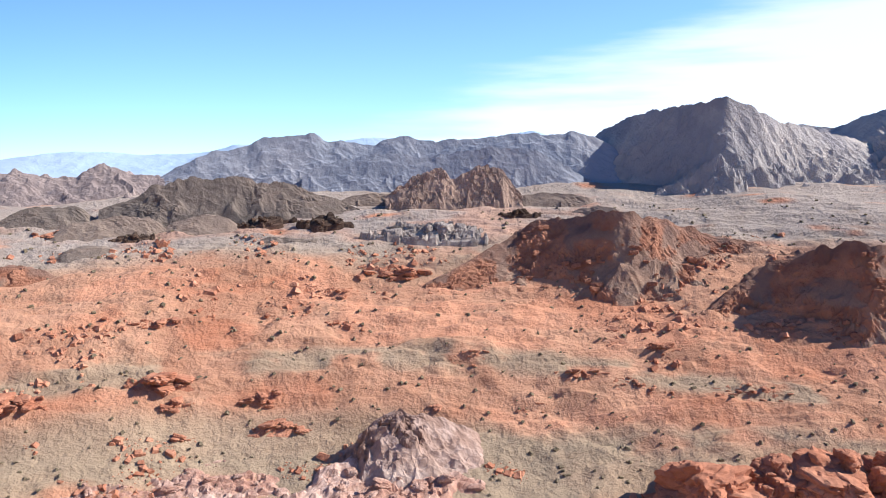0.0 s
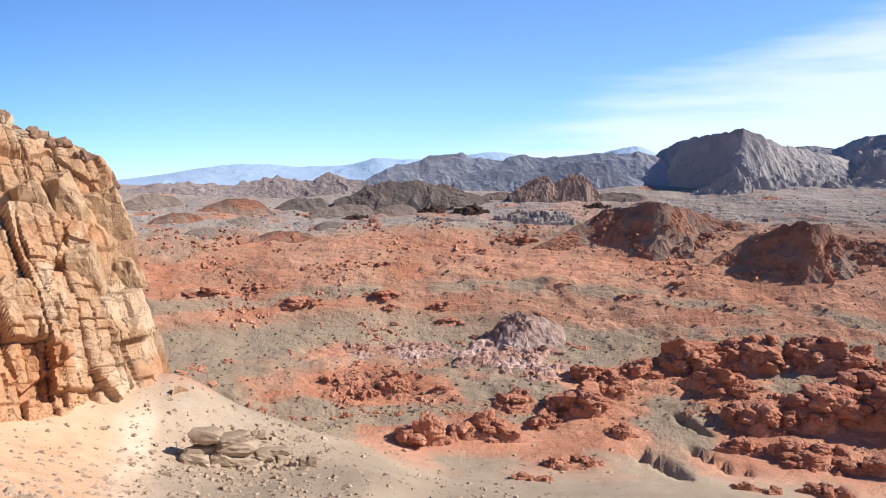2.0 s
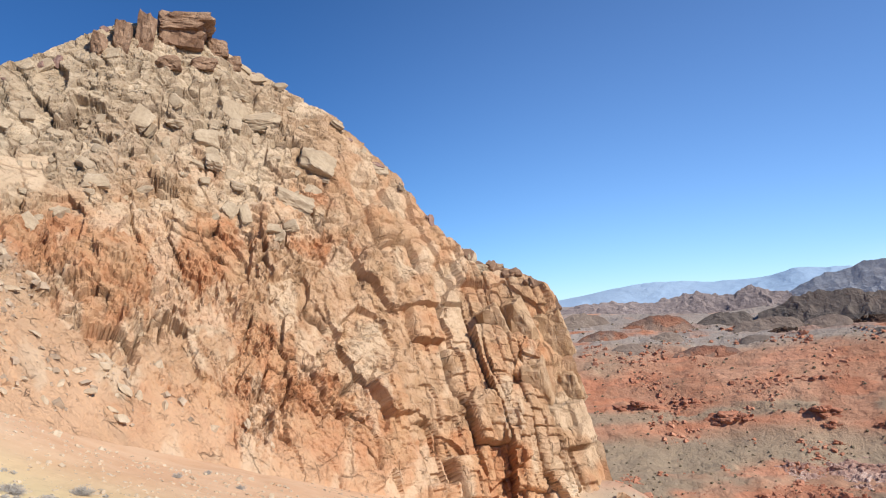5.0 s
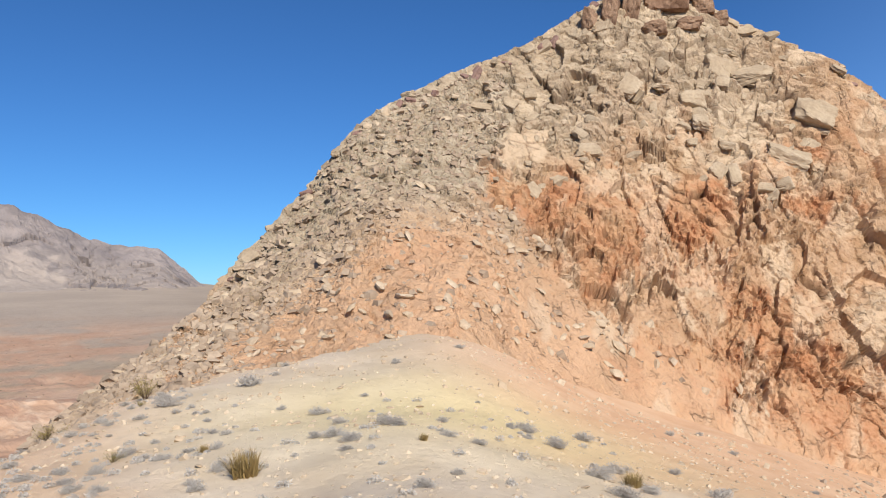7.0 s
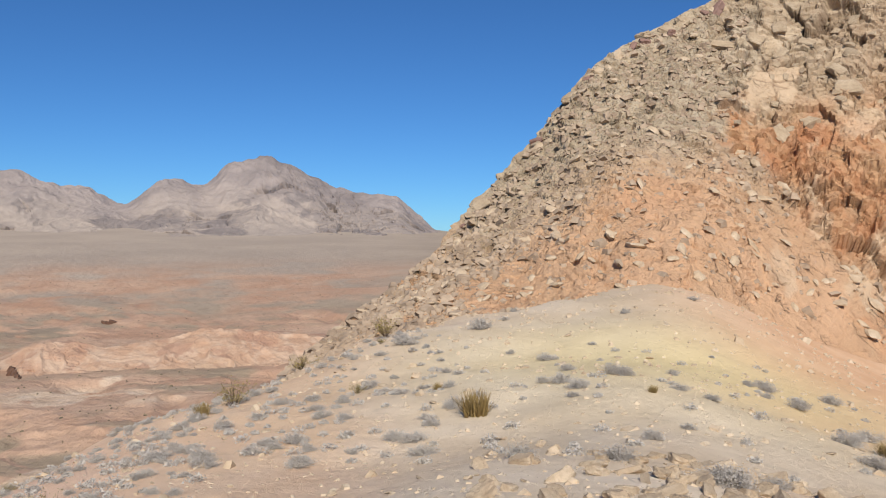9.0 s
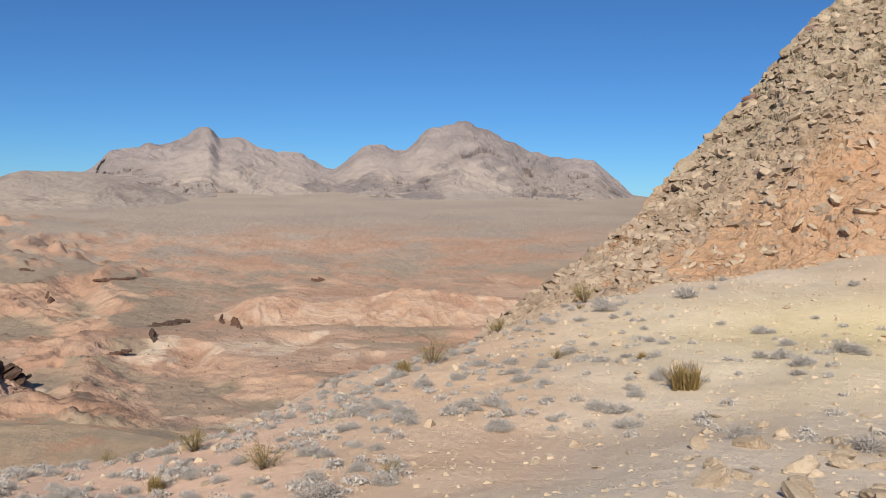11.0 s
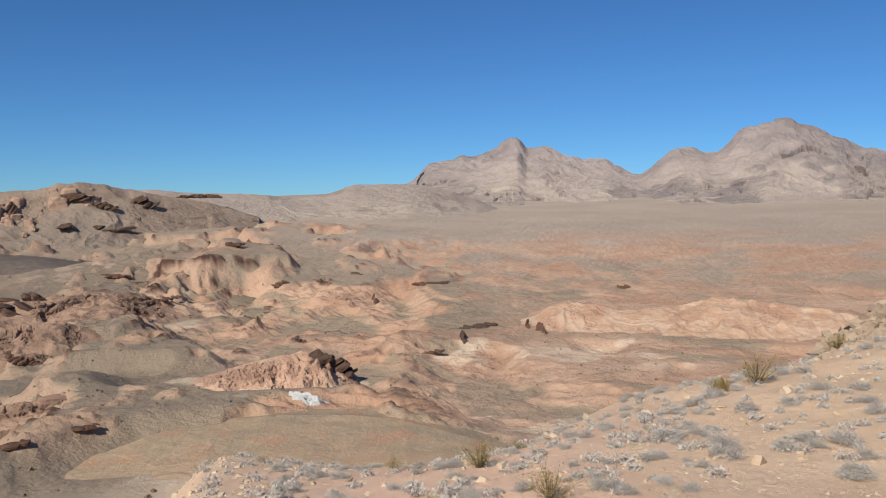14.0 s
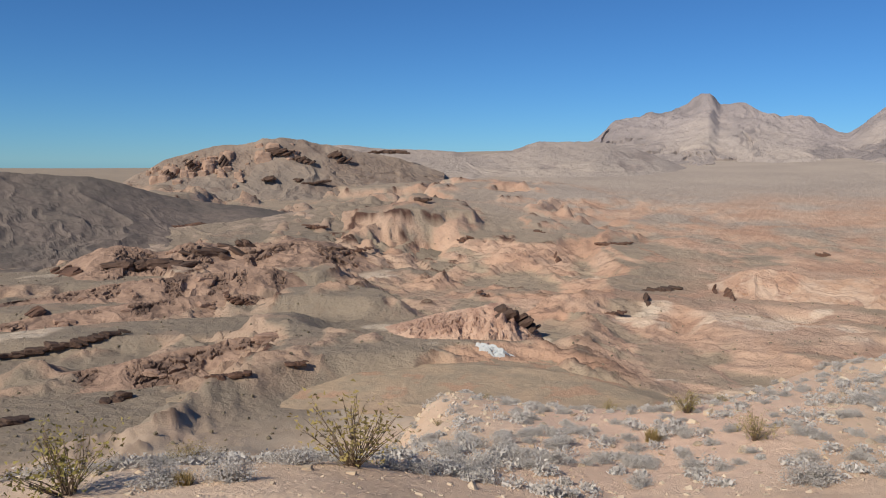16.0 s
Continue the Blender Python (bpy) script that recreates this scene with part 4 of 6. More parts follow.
massif("hogback_hill", "pinkish tilted hogback hill with a dark crag on its side", "hill",
       [(140, -12.6, 148, 138), (137, -11.8, 147, 134), (133.7, -11.0, 146, 130), (131, -10.35, 145, 127), (128.8, -9.95, 144, 125), (127, -9.6, 143, 124), (125.9, -10.1, 143, 125), (124.8, -11.0, 143, 128), (123.6, -11.9, 143, 131), (121.8, -12.9, 144, 136)],
       M_PINKCRAG, rows=110, step=0.06, gully=0.5, gully_size=2.6, crest_rough=0.06, seed=251, back=1.1, power=0.8, flute=4.0, crag=0.3, crag_size=1.4)
massif("clay_hill", "smooth tan and peach clay hill below the ridge", "hill",
       [(150, -16.2, 104, 90), (144, -15.2, 106, 86), (138.2, -14.3, 108, 82), (135.5, -14.1, 108, 80), (132, -14.0, 108, 80), (128.5, -13.9, 108, 80), (123, -14.2, 106, 80), (117, -15.4, 100, 80), (112, -17.0, 94, 80)],
       M_TANHILL, rows=100, gully=0.4, gully_size=8, crest_rough=0.3, seed=261, power=1.15)
bluffs = [massif("broken_bluff", "reddish brown broken bluffs stepping down to the basin", "bluff",
       [(164, -8.6, 236, 214), (158, -7.6, 236, 212), (153, -5.6, 236, 208), (150, -5.9, 236, 206), (148.2, -5.4, 236, 206), (145.6, -5.8, 236, 206), (141, -5.4, 238, 208), (137, -6.1, 240, 214), (133, -7.6, 242, 222)],
       M_BLUFF, rows=90, gully=0.4, gully_size=9, crest_rough=0.15, seed=271, crag=1.2, crag_size=3.0)]
bluffs.append(massif("broken_bluff", "low brown ledgy ridge running along the wash", "bluff",
       [(164, -12.4, 160, 150), (159.5, -11.5, 160, 147), (155.6, -11.2, 160, 146), (149.4, -10.9, 160, 146), (143.5, -10.4, 162, 148), (139, -10.5, 164, 152), (135.5, -11.8, 166, 156)],
       M_BLUFF, rows=60, gully=0.35, gully_size=7, crest_rough=0.12, seed=281, crag=0.7, crag_size=2.0))
massif("low_ridge", "pale rimmed tan ridge in front of the mesa", "ridge",
       [(157, -5.2, 300, 262), (151, -4.6, 300, 256), (146, -4.1, 300, 252), (140, -3.2, 305, 250), (136, -2.5, 310, 250), (131, -3.3, 315, 256), (126, -4.4, 320, 276)],
       M_OLIVEHILL, rows=60, gully=0.16, gully_size=14, crest_rough=0.15, seed=291)
mesa = massif("mesa", "tan mesa with broken cliffs along its rim", "mesa",
       [(153, -1.9, 520, 470), (151.7, -1.0, 520, 468), (150.8, -0.6, 520, 466), (149.1, 0.3, 520, 463), (147.3, 0.8, 520, 461), (144.3, 1.25, 520, 458), (143.0, 1.55, 520, 458), (141.0, 1.55, 525, 458), (138.3, 1.05, 530, 462), (135, 0.55, 540, 470), (131, -0.6, 550, 490)],
       M_MESA, rows=90, gully=0.13, gully_size=20, crest_rough=0.05, seed=211, crag=0.7, crag_size=6, power=1.7)
massif("far_ridge", "smooth tan ridge running from the mesa to the mountains, tinted for haze", "ridge",
       [(146, 0.2, 620, 520), (141, 1.0, 620, 520), (138.3, 1.2, 620, 520), (134.4, 1.0, 625, 522), (130.5, 0.85, 630, 526), (128.1, 0.72, 635, 530), (126.6, 0.95, 640, 530), (124.4, 1.55, 650, 532), (121.2, 1.65, 660, 536), (118, 1.1, 670, 545), (114, -0.3, 680, 560), (110, -1.6, 690, 580)],
       M_FARRIDGE, rows=80, gully=0.14, gully_size=36, crest_rough=0.05, seed=213, power=1.6, foot=0.35)
massif("dark_hill", "smooth dark gravel hill beside the basin", "hill",
       [(178, -2.5, 330, 250), (168, -0.6, 330, 246), (159, -0.8, 330, 246), (154.2, -1.05, 330, 248), (152.6, -1.5, 330, 252), (148.5, -2.5, 335, 264), (143.7, -3.1, 340, 290), (138, -4.4, 345, 320)],
       M_GRAVELHILL, gully=0.14, gully_size=16, crest_rough=0.04, seed=221, power=1.35)
for k, rim in enumerate(([(161, -9.0, 190, 182), (156, -8.4, 190, 178), (151, -7.7, 190, 177), (147, -7.5, 190, 178), (143.5, -7.2, 190, 179), (140, -8.2, 190, 183)],
                         [(162, -10.6, 172, 166), (158, -9.9, 172, 163), (153, -9.4, 172, 162), (149, -9.0, 172, 162), (145.5, -8.9, 172, 164), (142, -9.6, 172, 167)],
                         [(161, -14.6, 126, 119), (157, -13.6, 126, 117), (152, -13.0, 126, 116), (147, -12.2, 127, 117), (142, -11.6, 128, 118), (138.5, -12.6, 128, 122)])):
    bluffs.append(massif("broken_bluff", "low brown ledgy ridge with dark broken rims", "bluff", rim, M_BLUFF, rows=60, step=0.08, gully=0.35, gully_size=6, crest_rough=0.12, back=1.12, seed=286 + 5 * k, crag=0.6, crag_size=1.8))



# ---------------------------------------------------------------- loose rocks
def rock_mesh(name, seed, material, facets=14, level=3, rounded=0.0, flat=(1, 1, 1)):
    """A boulder about 1 m in radius: a ball cut by random planes, or worn round."""
    rnd = random.Random(seed)
    bm = bmesh.new()
    bmesh.ops.create_icosphere(bm, subdivisions=level, radius=1)
    planes = []
    for _ in range(facets):
        n = Vector((rnd.gauss(0, 1), rnd.gauss(0, 1), rnd.gauss(0, 1))).normalized()
        planes.append((n, rnd.uniform(0.36, 0.72)))
    for v in bm.verts:
        p = v.co.copy()
        k = 1.0
        for n, d in planes:
            q = p.dot(n)
            if q > d:
                k = min(k, d / q)
        k = k + (1 - k) * rounded
        wob = noise.fractal(p * 1.6 + Vector((seed, 0, 0)), 1.0, 2.0, 3) * 0.10 * (1 + rounded)
        p = p * (k + wob)
        v.co = (p.x * flat[0], p.y * flat[1], p.z * flat[2])
    me = bpy.data.meshes.new(name)
    bm.to_mesh(me)
    bm.free()
    me.polygons.foreach_set("use_smooth", np.full(len(me.polygons), rounded > 0.3, dtype=bool))
    me.materials.append(material)
    return me


def ground_at(az, el, lo=6.0, hi=600.0):
    """Where a line from eye height on this bearing and elevation meets the ground."""
    r = np.linspace(lo, hi, 2400)
    a = radians(az)
    x, y = -math.sin(a) * r, math.cos(a) * r
    seen = np.degrees(np.arctan2(ground_height(x, y) - EYE, r))
    hit = np.nonzero(seen >= el)[0]
    i = hit[0] if len(hit) else int(np.argmax(seen))
    return float(x[i]), float(y[i]), float(r[i])


def boulder_mesh(name, seed, material, half=(1, 1, 1), level=4, worn=9.0, bed=0.03):
    """A weathered block about 1 m in half size: slanting sides, worn edges, faint horizontal beds."""
    rnd = random.Random(seed)
    planes = []
    for axis in range(3):
        for sign in (-1, 1):
            n = Vector((rnd.uniform(-0.28, 0.28), rnd.uniform(-0.28, 0.28), rnd.uniform(-0.2, 0.2)))
            n[axis] = sign
            planes.append((n.normalized(), rnd.uniform(0.72, 1.0)))
    for _ in range(7):
        n = Vector([rnd.choice((-1, 1)) * rnd.uniform(0.3, 1) for _ in range(3)]).normalized()
        planes.append((n, rnd.uniform(0.8, 1.15)))
    bm = bmesh.new()
    bmesh.ops.create_icosphere(bm, subdivisions=level, radius=1)
    for v in bm.verts:
        p = v.co.copy()
        k = sum(max(p.dot(n) / d, 0.0) ** worn for n, d in planes) ** (-1 / worn)
        lump = noise.fractal(p * 1.9 + Vector((seed, 0, 0)), 0.75, 2.1, 5)
        split = min(abs(noise.noise(Vector((p.x * 1.6 + seed, p.y * 1.6, p.z * 0.5)))), 0.09) / 0.09
        p = p * (k * (1 + 0.17 * lump - 0.16 * (1 - split)))
        groove = bed * math.sin(p.z * 11.0 + 4.0 * lump + seed)
        v.co = (p.x * (1 + groove) * half[0], p.y * (1 + groove) * half[1], p.z * half[2])
    me = bpy.data.meshes.new(name)
    bm.to_mesh(me)
    bm.free()
    me.polygons.foreach_set("use_smooth", np.full(len(me.polygons), False, dtype=bool))
    me.materials.append(material)
    return me


def outcrop(label, az, el, wide, high, material, stones, seed, deep=0.7, count=14, name="rock_outcrop", stone=(0.06, 0.46), ledge=False, rise=0.6):
    """A pile of boulders on a low broken mound; wide and high in degrees as seen from the ridge."""
    rnd = random.Random(seed)
    cx, cy, r = ground_at(az, el, 60 if az > 60 else 90)
    hw, hh = radians(wide) * r / 2, radians(high) * r
    side, ahead = Vector((math.cos(radians(az)), math.sin(radians(az)))), Vector((-math.sin(radians(az)), math.cos(radians(az))))
    n = int(min(90, max(30, hw * 9)))
    u, w = np.meshgrid(np.linspace(-1.15, 1.15, n), np.linspace(-1.15, 1.15, n))
    X = cx + side.x * u * hw + ahead.x * w * hw * deep
    Y = cy + side.y * u * hw + ahead.y * w * hw * deep
    edge = np.sqrt(u * u + w * w) + 0.55 * fbm(u * 2 + seed, w * 2, 4, seed)
    env = smooth(1.0, 0.25, edge)
    G = ground_height(X, Y)
    h1, j1, c1 = blocks(X / hh / 0.9, Y / hh / 0.9, X * 0 + seed, seed, 0.8)
    if ledge:                                            # a flat-topped bluff with a broken face
        Z = G - 0.5 + hh * smooth(0.12, 0.3, env + 0.18 * h1) * (0.75 + 0.35 * h1 - 0.2 * (1 - smooth(0, 0.12, j1)))
    else:                                                # a low mound of bedrock steps between sand
        h2, j2, c2 = blocks(X / hh / 0.5, Y / hh / 0.5, X * 0 + seed, seed + 3, 0.8)
        Z = G - 0.3 + hh * rise * (smooth(0.05, 0.6, env) * (0.7 + 0.45 * h1) + 0.28 * smooth(0.05, 0.3, env) * h2 - 0.25 * env * (1 - smooth(0, 0.1, j1)))
    Z = Z - 0.8 * (1 - smooth(0, 0.1, env))
    ob = grid_object(name, X - cx, Y - cy, Z - G.mean(), material, {"high": env, "bare": env})
    ob.location = (cx, cy, float(G.mean()))
    tagged(ob, label, "rock outcrop", group="rock outcrops")
    for _ in range(int(count * 1.5)):
        a, d = rnd.uniform(0, 2 * math.pi), rnd.uniform(0, 0.95) ** 0.7
        uu, ww = math.cos(a) * d, math.sin(a) * d
        size = hh * (stone[0] + (stone[1] - stone[0]) * rnd.random() ** 2.6) * (1.2 - 0.7 * d) + 0.06
        x, y = cx + side.x * uu * hw + ahead.x * ww * hw * deep, cy + side.y * uu * hw + ahead.y * ww * hw * deep
        i, j = int((ww + 1.15) / 2.3 * (n - 1)), int((uu + 1.15) / 2.3 * (n - 1))
        b = new("boulder", rnd.choice(stones))
        b.parent = ob
        b.location = (x - cx, y - cy, float(Z[i, j]) - float(G.mean()) + size * 0.3)
        b.rotation_euler = (rnd.gauss(0, 0.12), rnd.gauss(0, 0.12), rnd.uniform(0, 6.28))
        b.scale = (size * rnd.uniform(0.85, 1.35), size * rnd.uniform(0.85, 1.2), size * rnd.uniform(0.7, 1.15))
    return ob


RED_STONES = [boulder_mesh("boulder", 500 + i, M_RED, (1.2, 1.0, 0.95 - 0.05 * i)) for i in range(8)]
RED_SLABS = [boulder_mesh("boulder", 510 + i, M_RED, (1.5, 1.1, 0.55)) for i in range(5)]
PALE_STONES = [boulder_mesh("boulder", 520 + i, M_PALE, (1.3, 1.0, 0.7)) for i in range(5)]
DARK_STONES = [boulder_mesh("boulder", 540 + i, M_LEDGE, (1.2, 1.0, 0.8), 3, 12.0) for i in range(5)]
GREY_STONES = [boulder_mesh("boulder", 550 + i, M_GREYLEDGE, (0.9, 0.9, 1.1), 3, 12.0) for i in range(5)]

RED = "lumpy red sandstone outcrop of rounded boulders on the valley floor"
massif("sandstone_dome", "rounded grey pink sandstone dome streaked with white", "rock dome",
       [(5.6, -9.9, 152, 146), (4.8, -9.5, 152, 144), (3.4, -8.8, 151, 142), (2.7, -7.95, 150, 141), (1.6, -7.6, 150, 140), (0.4, -7.8, 151, 141), (-1.2, -8.4, 153, 142), (-2.2, -9.2, 155, 145)],
       M_DOMEROCK, step=0.05, rows=90, power=0.72, gully=0.28, gully_size=3.0, crest_rough=0.1, back=1.06, seed=604, crag=0.7, crag_size=1.2, flute=0.2)
outcrop("pale pink and white sandstone jumble below the dome", 1.6, -10.6, 9.0, 0.8, M_PALE, PALE_STONES, 601, 0.8, 40)
outcrop("pale pink sandstone ledges beside the sandy wash", 8.4, -10.2, 7.0, 0.55, M_PALE, PALE_STONES, 602, 0.5, 24)
outcrop("low white sandstone rubble beside the sandy wash", 12.2, -10.1, 4.0, 0.35, M_PALE, PALE_STONES, 603, 0.5, 12)
for k, (az, el, wide, high, deep, count) in enumerate(NEAR_RED + SLOPE_RED):
    outcrop(RED, az, el, wide * 1.15, high * 0.8, M_RED, RED_STONES, 610 + k, deep * 0.5, int(count * 2.4))
for k, (az, el, wide, high, deep, count) in enumerate(FLAT_RED + FAR_RED):
    outcrop("low red sandstone ledges and slabs on the sandy flats", az, el, wide * 1.1, high * 0.62, M_RED, RED_SLABS, 640 + k, deep * 0.3, count, stone=(0.2, 0.6), rise=0.4)
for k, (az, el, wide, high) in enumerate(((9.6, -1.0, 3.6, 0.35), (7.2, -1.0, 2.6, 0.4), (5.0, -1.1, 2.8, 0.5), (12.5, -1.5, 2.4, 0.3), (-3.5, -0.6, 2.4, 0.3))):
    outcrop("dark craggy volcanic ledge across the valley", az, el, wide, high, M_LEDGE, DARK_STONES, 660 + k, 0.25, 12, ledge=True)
outcrop("pale grey broken cliff band across the valley", 0.2, -1.5, 5.6, 0.55, M_GREYLEDGE, GREY_STONES, 668, 0.2, 30, ledge=True)
outcrop("bluish white clay patch on the flank of the hogback", 127.4, -12.7, 3.2, 0.5, M_CLAY, PALE_STONES, 699, 0.5, 3, ledge=True)


# ---------------------------------------------------------------- the cliff hill
def block_mesh(name, seed, material, half, level=4):
    """An angular slab of about these half sizes: a box with slanting, chipped sides."""
    rnd = random.Random(seed)
    planes = []
    for axis in range(3):
        for sign in (-1, 1):
            n = Vector((rnd.uniform(-0.16, 0.16), rnd.uniform(-0.16, 0.16), rnd.uniform(-0.16, 0.16)))
            n[axis] = sign
            planes.append((n.normalized(), rnd.uniform(0.85, 1.0)))
    for _ in range(5):
        n = Vector([rnd.choice((-1, 1)) * rnd.uniform(0.4, 1) for _ in range(3)]).normalized()
        planes.append((n, rnd.uniform(1.0, 1.35)))
    bm = bmesh.new()
    bmesh.ops.create_icosphere(bm, subdivisions=level, radius=1)
    for v in bm.verts:
        p = v.co.copy()
        k = min(d / p.dot(n) for n, d in planes if p.dot(n) > 1e-3)
        cut = noise.cell(Vector((p.x * 2.3 + seed, p.y * 2.3, p.z * 3.1 + 0.6 * p.x)))
        p = p * (k * (1 + 0.06 * noise.fractal(p * 2.4 + Vector((seed, 0, 0)), 0.8, 2.0, 5) + 0.05 * (cut - 0.5)))
        v.co = (p.x * half[0], p.y * half[1], p.z * half[2])
    me = bpy.data.meshes.new(name)
    bm.to_mesh(me)
    bm.free()
    me.materials.append(material)
    return me



def rim_blocks(hill, name, az0, az1, count, half, material, seed, low=0.72, high=0.95, spread=1):
    """Broken blocks of hard rock standing out of a hill just below its crest."""
    rnd = random.Random(seed)
    az, rc, rf, zc, foot_z, power = BODIES[hill.name]
    shapes = [block_mesh(name, seed * 10 + q, material, half, 3) for q in range(4)]
    for k in range(count):
        if k % spread == 0:
            a0, f0 = az0 + (az1 - az0) * (k + rnd.uniform(0, spread)) / count, rnd.uniform(low, high)
        a, f = a0 + rnd.gauss(0, 0.35) * (spread > 1), min(high, max(0.05, f0 + rnd.gauss(0, 0.08) * (spread > 1)))
        c, d, top, foot = (float(np.interp(a, az, q)) for q in (rc, rf, zc, foot_z))
        r = d + (c - d) * f
        b = new(name, rnd.choice(shapes))
        b.parent = hill
        x, y = -math.sin(radians(a)) * r, math.cos(radians(a)) * r
        b.location = [float(q) for q in to_ground(x, y, foot + (top - foot) * f ** power - 0.1 * half[2])]
        b.rotation_euler = (rnd.uniform(-0.12, 0.12), rnd.uniform(-0.15, 0.15), radians(a) + rnd.uniform(-0.4, 0.4))
        big = rnd.uniform(0.5, 1.15) if spread == 1 else 0.3 + 0.9 * rnd.random() ** 2.2
        b.scale = (big * rnd.uniform(0.8, 1.3), big * rnd.uniform(0.7, 1.1), big * rnd.uniform(0.7, 1.2))


rim_blocks(dark_hill, "red_crag", -10.5, -2.6, 70, (0.62, 0.55, 0.36), M_REDDARK, 85, 0.4, 0.95, 10)
rim_blocks(red_hill, "red_crag", -21.5, -10.5, 150, (0.72, 0.62, 0.42), M_REDDARK, 87, 0.12, 0.95, 9)
M_TANRIM = rock_material("orange_tan_rim_rock", (0.20, 0.125, 0.09), (0.36, 0.235, 0.165), (0.44, 0.30, 0.215), 8.0, 0.5)
M_RIM = rock_material("mesa_rim_rock", (0.13, 0.085, 0.065), (0.30, 0.19, 0.135), (0.42, 0.28, 0.20), 6.0, 0.5)
rim_blocks(mesa, "rim_block", 144.6, 151.2, 54, (3.4, 3.2, 4.0), M_TANRIM, 71, 0.5, 0.93, 3)
rim_blocks(mesa, "rim_block", 140.8, 143.9, 12, (4.2, 3.4, 3.6), M_TANRIM, 70, 0.8, 0.95, 3)
for k, bluff in enumerate(bluffs):
    lo, hi = BODIES[bluff.name][0][0], BODIES[bluff.name][0][-1]
    rim_blocks(bluff, "ledge_block", lo + 0.12 * (hi - lo), hi - 0.12 * (hi - lo), 14, (1.5, 1.0, 0.6), M_RIM, 72 + k, 0.5, 0.9, 5)


def seen_at(az, el):
    """The nearest distance at which a hill or the ground meets a line from eye height."""
    best = ground_at(az, el, 60)[2]
    f = np.linspace(0, 1, 120)
    for a, rc, rf, zc, foot_z, power in BODIES.values():
        if a[0] < az < a[-1]:
            c, d, top, foot = (float(np.interp(az, a, q)) for q in (rc, rf, zc, foot_z))
            r = d + (c - d) * f
            hit = np.nonzero(np.degrees(np.arctan2(foot + (top - foot) * f ** power - EYE, r)) >= el)[0]
            if len(hit):
                best = min(best, float(r[hit[0]]))
    return best


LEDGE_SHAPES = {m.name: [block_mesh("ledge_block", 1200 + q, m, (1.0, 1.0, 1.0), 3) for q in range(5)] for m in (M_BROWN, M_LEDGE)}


def rock_band(az0, el0, az1, el1, high, material, seed):
    """A thin dark band across a slope, from one bearing and elevation to another: broken rock with shade painted into
    its colour.
    """
    rnd = random.Random(seed)
    shapes = LEDGE_SHAPES[material.name]
    r0 = seen_at((az0 + az1) / 2, (el0 + el1) / 2)
    r0 = 0.994 * r0 - 0.2
    long, tall = radians(math.hypot(az1 - az0, el1 - el0)) * r0, radians(high) * r0
    n = int(max(3, min(26, 1.6 * long / tall)))
    root = new("rock_band")
    mid = radians((az0 + az1) / 2)
    lean = math.atan2(el1 - el0, abs(az1 - az0)) * (1 if az1 < az0 else -1)
    root.location = (-math.sin(mid) * r0, math.cos(mid) * r0, EYE + r0 * math.tan(radians((el0 + el1) / 2)))
    tagged(root, "thin dark band of broken rock and painted shade across the eroded slope", "rock ledge", group="rock bands in the basin")
    for k in range(n):
        f = (k + rnd.uniform(0.2, 0.8)) / n
        az, el = az0 + (az1 - az0) * f, el0 + (el1 - el0) * f + rnd.gauss(0, 0.12) * high
        r = 0.5 * r0 + 0.5 * (0.994 * seen_at(az, el) - 0.2)
        size = tall * rnd.uniform(0.22, 0.55) * (1 - 0.5 * abs(2 * f - 1) ** 3)
        b = new("ledge_block", rnd.choice(shapes))
        b.parent = root
        b.location = Vector((-math.sin(radians(az)) * r, math.cos(radians(az)) * r, EYE + r * math.tan(radians(el)) - 0.3 * size)) - root.location
        b.rotation_euler = (rnd.gauss(0, 0.08), lean + rnd.gauss(0, 0.08), radians(az) + rnd.gauss(0, 0.25))
        b.scale = (max(1.3 * size, 1.05 * long / n) * rnd.uniform(0.8, 1.6), size * rnd.uniform(1.4, 2.4), size * rnd.uniform(0.6, 1.1))


# these blocks also stand in for shaded clefts and rims
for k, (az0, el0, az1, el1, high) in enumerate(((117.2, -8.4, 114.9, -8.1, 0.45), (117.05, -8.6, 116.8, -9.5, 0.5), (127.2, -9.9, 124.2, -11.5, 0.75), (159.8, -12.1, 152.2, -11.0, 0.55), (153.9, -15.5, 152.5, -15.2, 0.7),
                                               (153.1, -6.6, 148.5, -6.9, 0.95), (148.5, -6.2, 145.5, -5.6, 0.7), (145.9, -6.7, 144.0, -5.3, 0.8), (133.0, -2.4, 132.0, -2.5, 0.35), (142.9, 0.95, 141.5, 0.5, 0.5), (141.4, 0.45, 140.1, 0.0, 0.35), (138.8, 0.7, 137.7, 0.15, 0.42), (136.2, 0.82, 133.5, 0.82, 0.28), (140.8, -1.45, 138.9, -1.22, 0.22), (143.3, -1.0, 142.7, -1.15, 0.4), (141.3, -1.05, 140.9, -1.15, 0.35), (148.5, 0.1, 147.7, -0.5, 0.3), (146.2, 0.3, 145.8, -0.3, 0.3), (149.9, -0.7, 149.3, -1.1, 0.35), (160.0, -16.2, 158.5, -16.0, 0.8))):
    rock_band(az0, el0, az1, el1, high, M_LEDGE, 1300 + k)
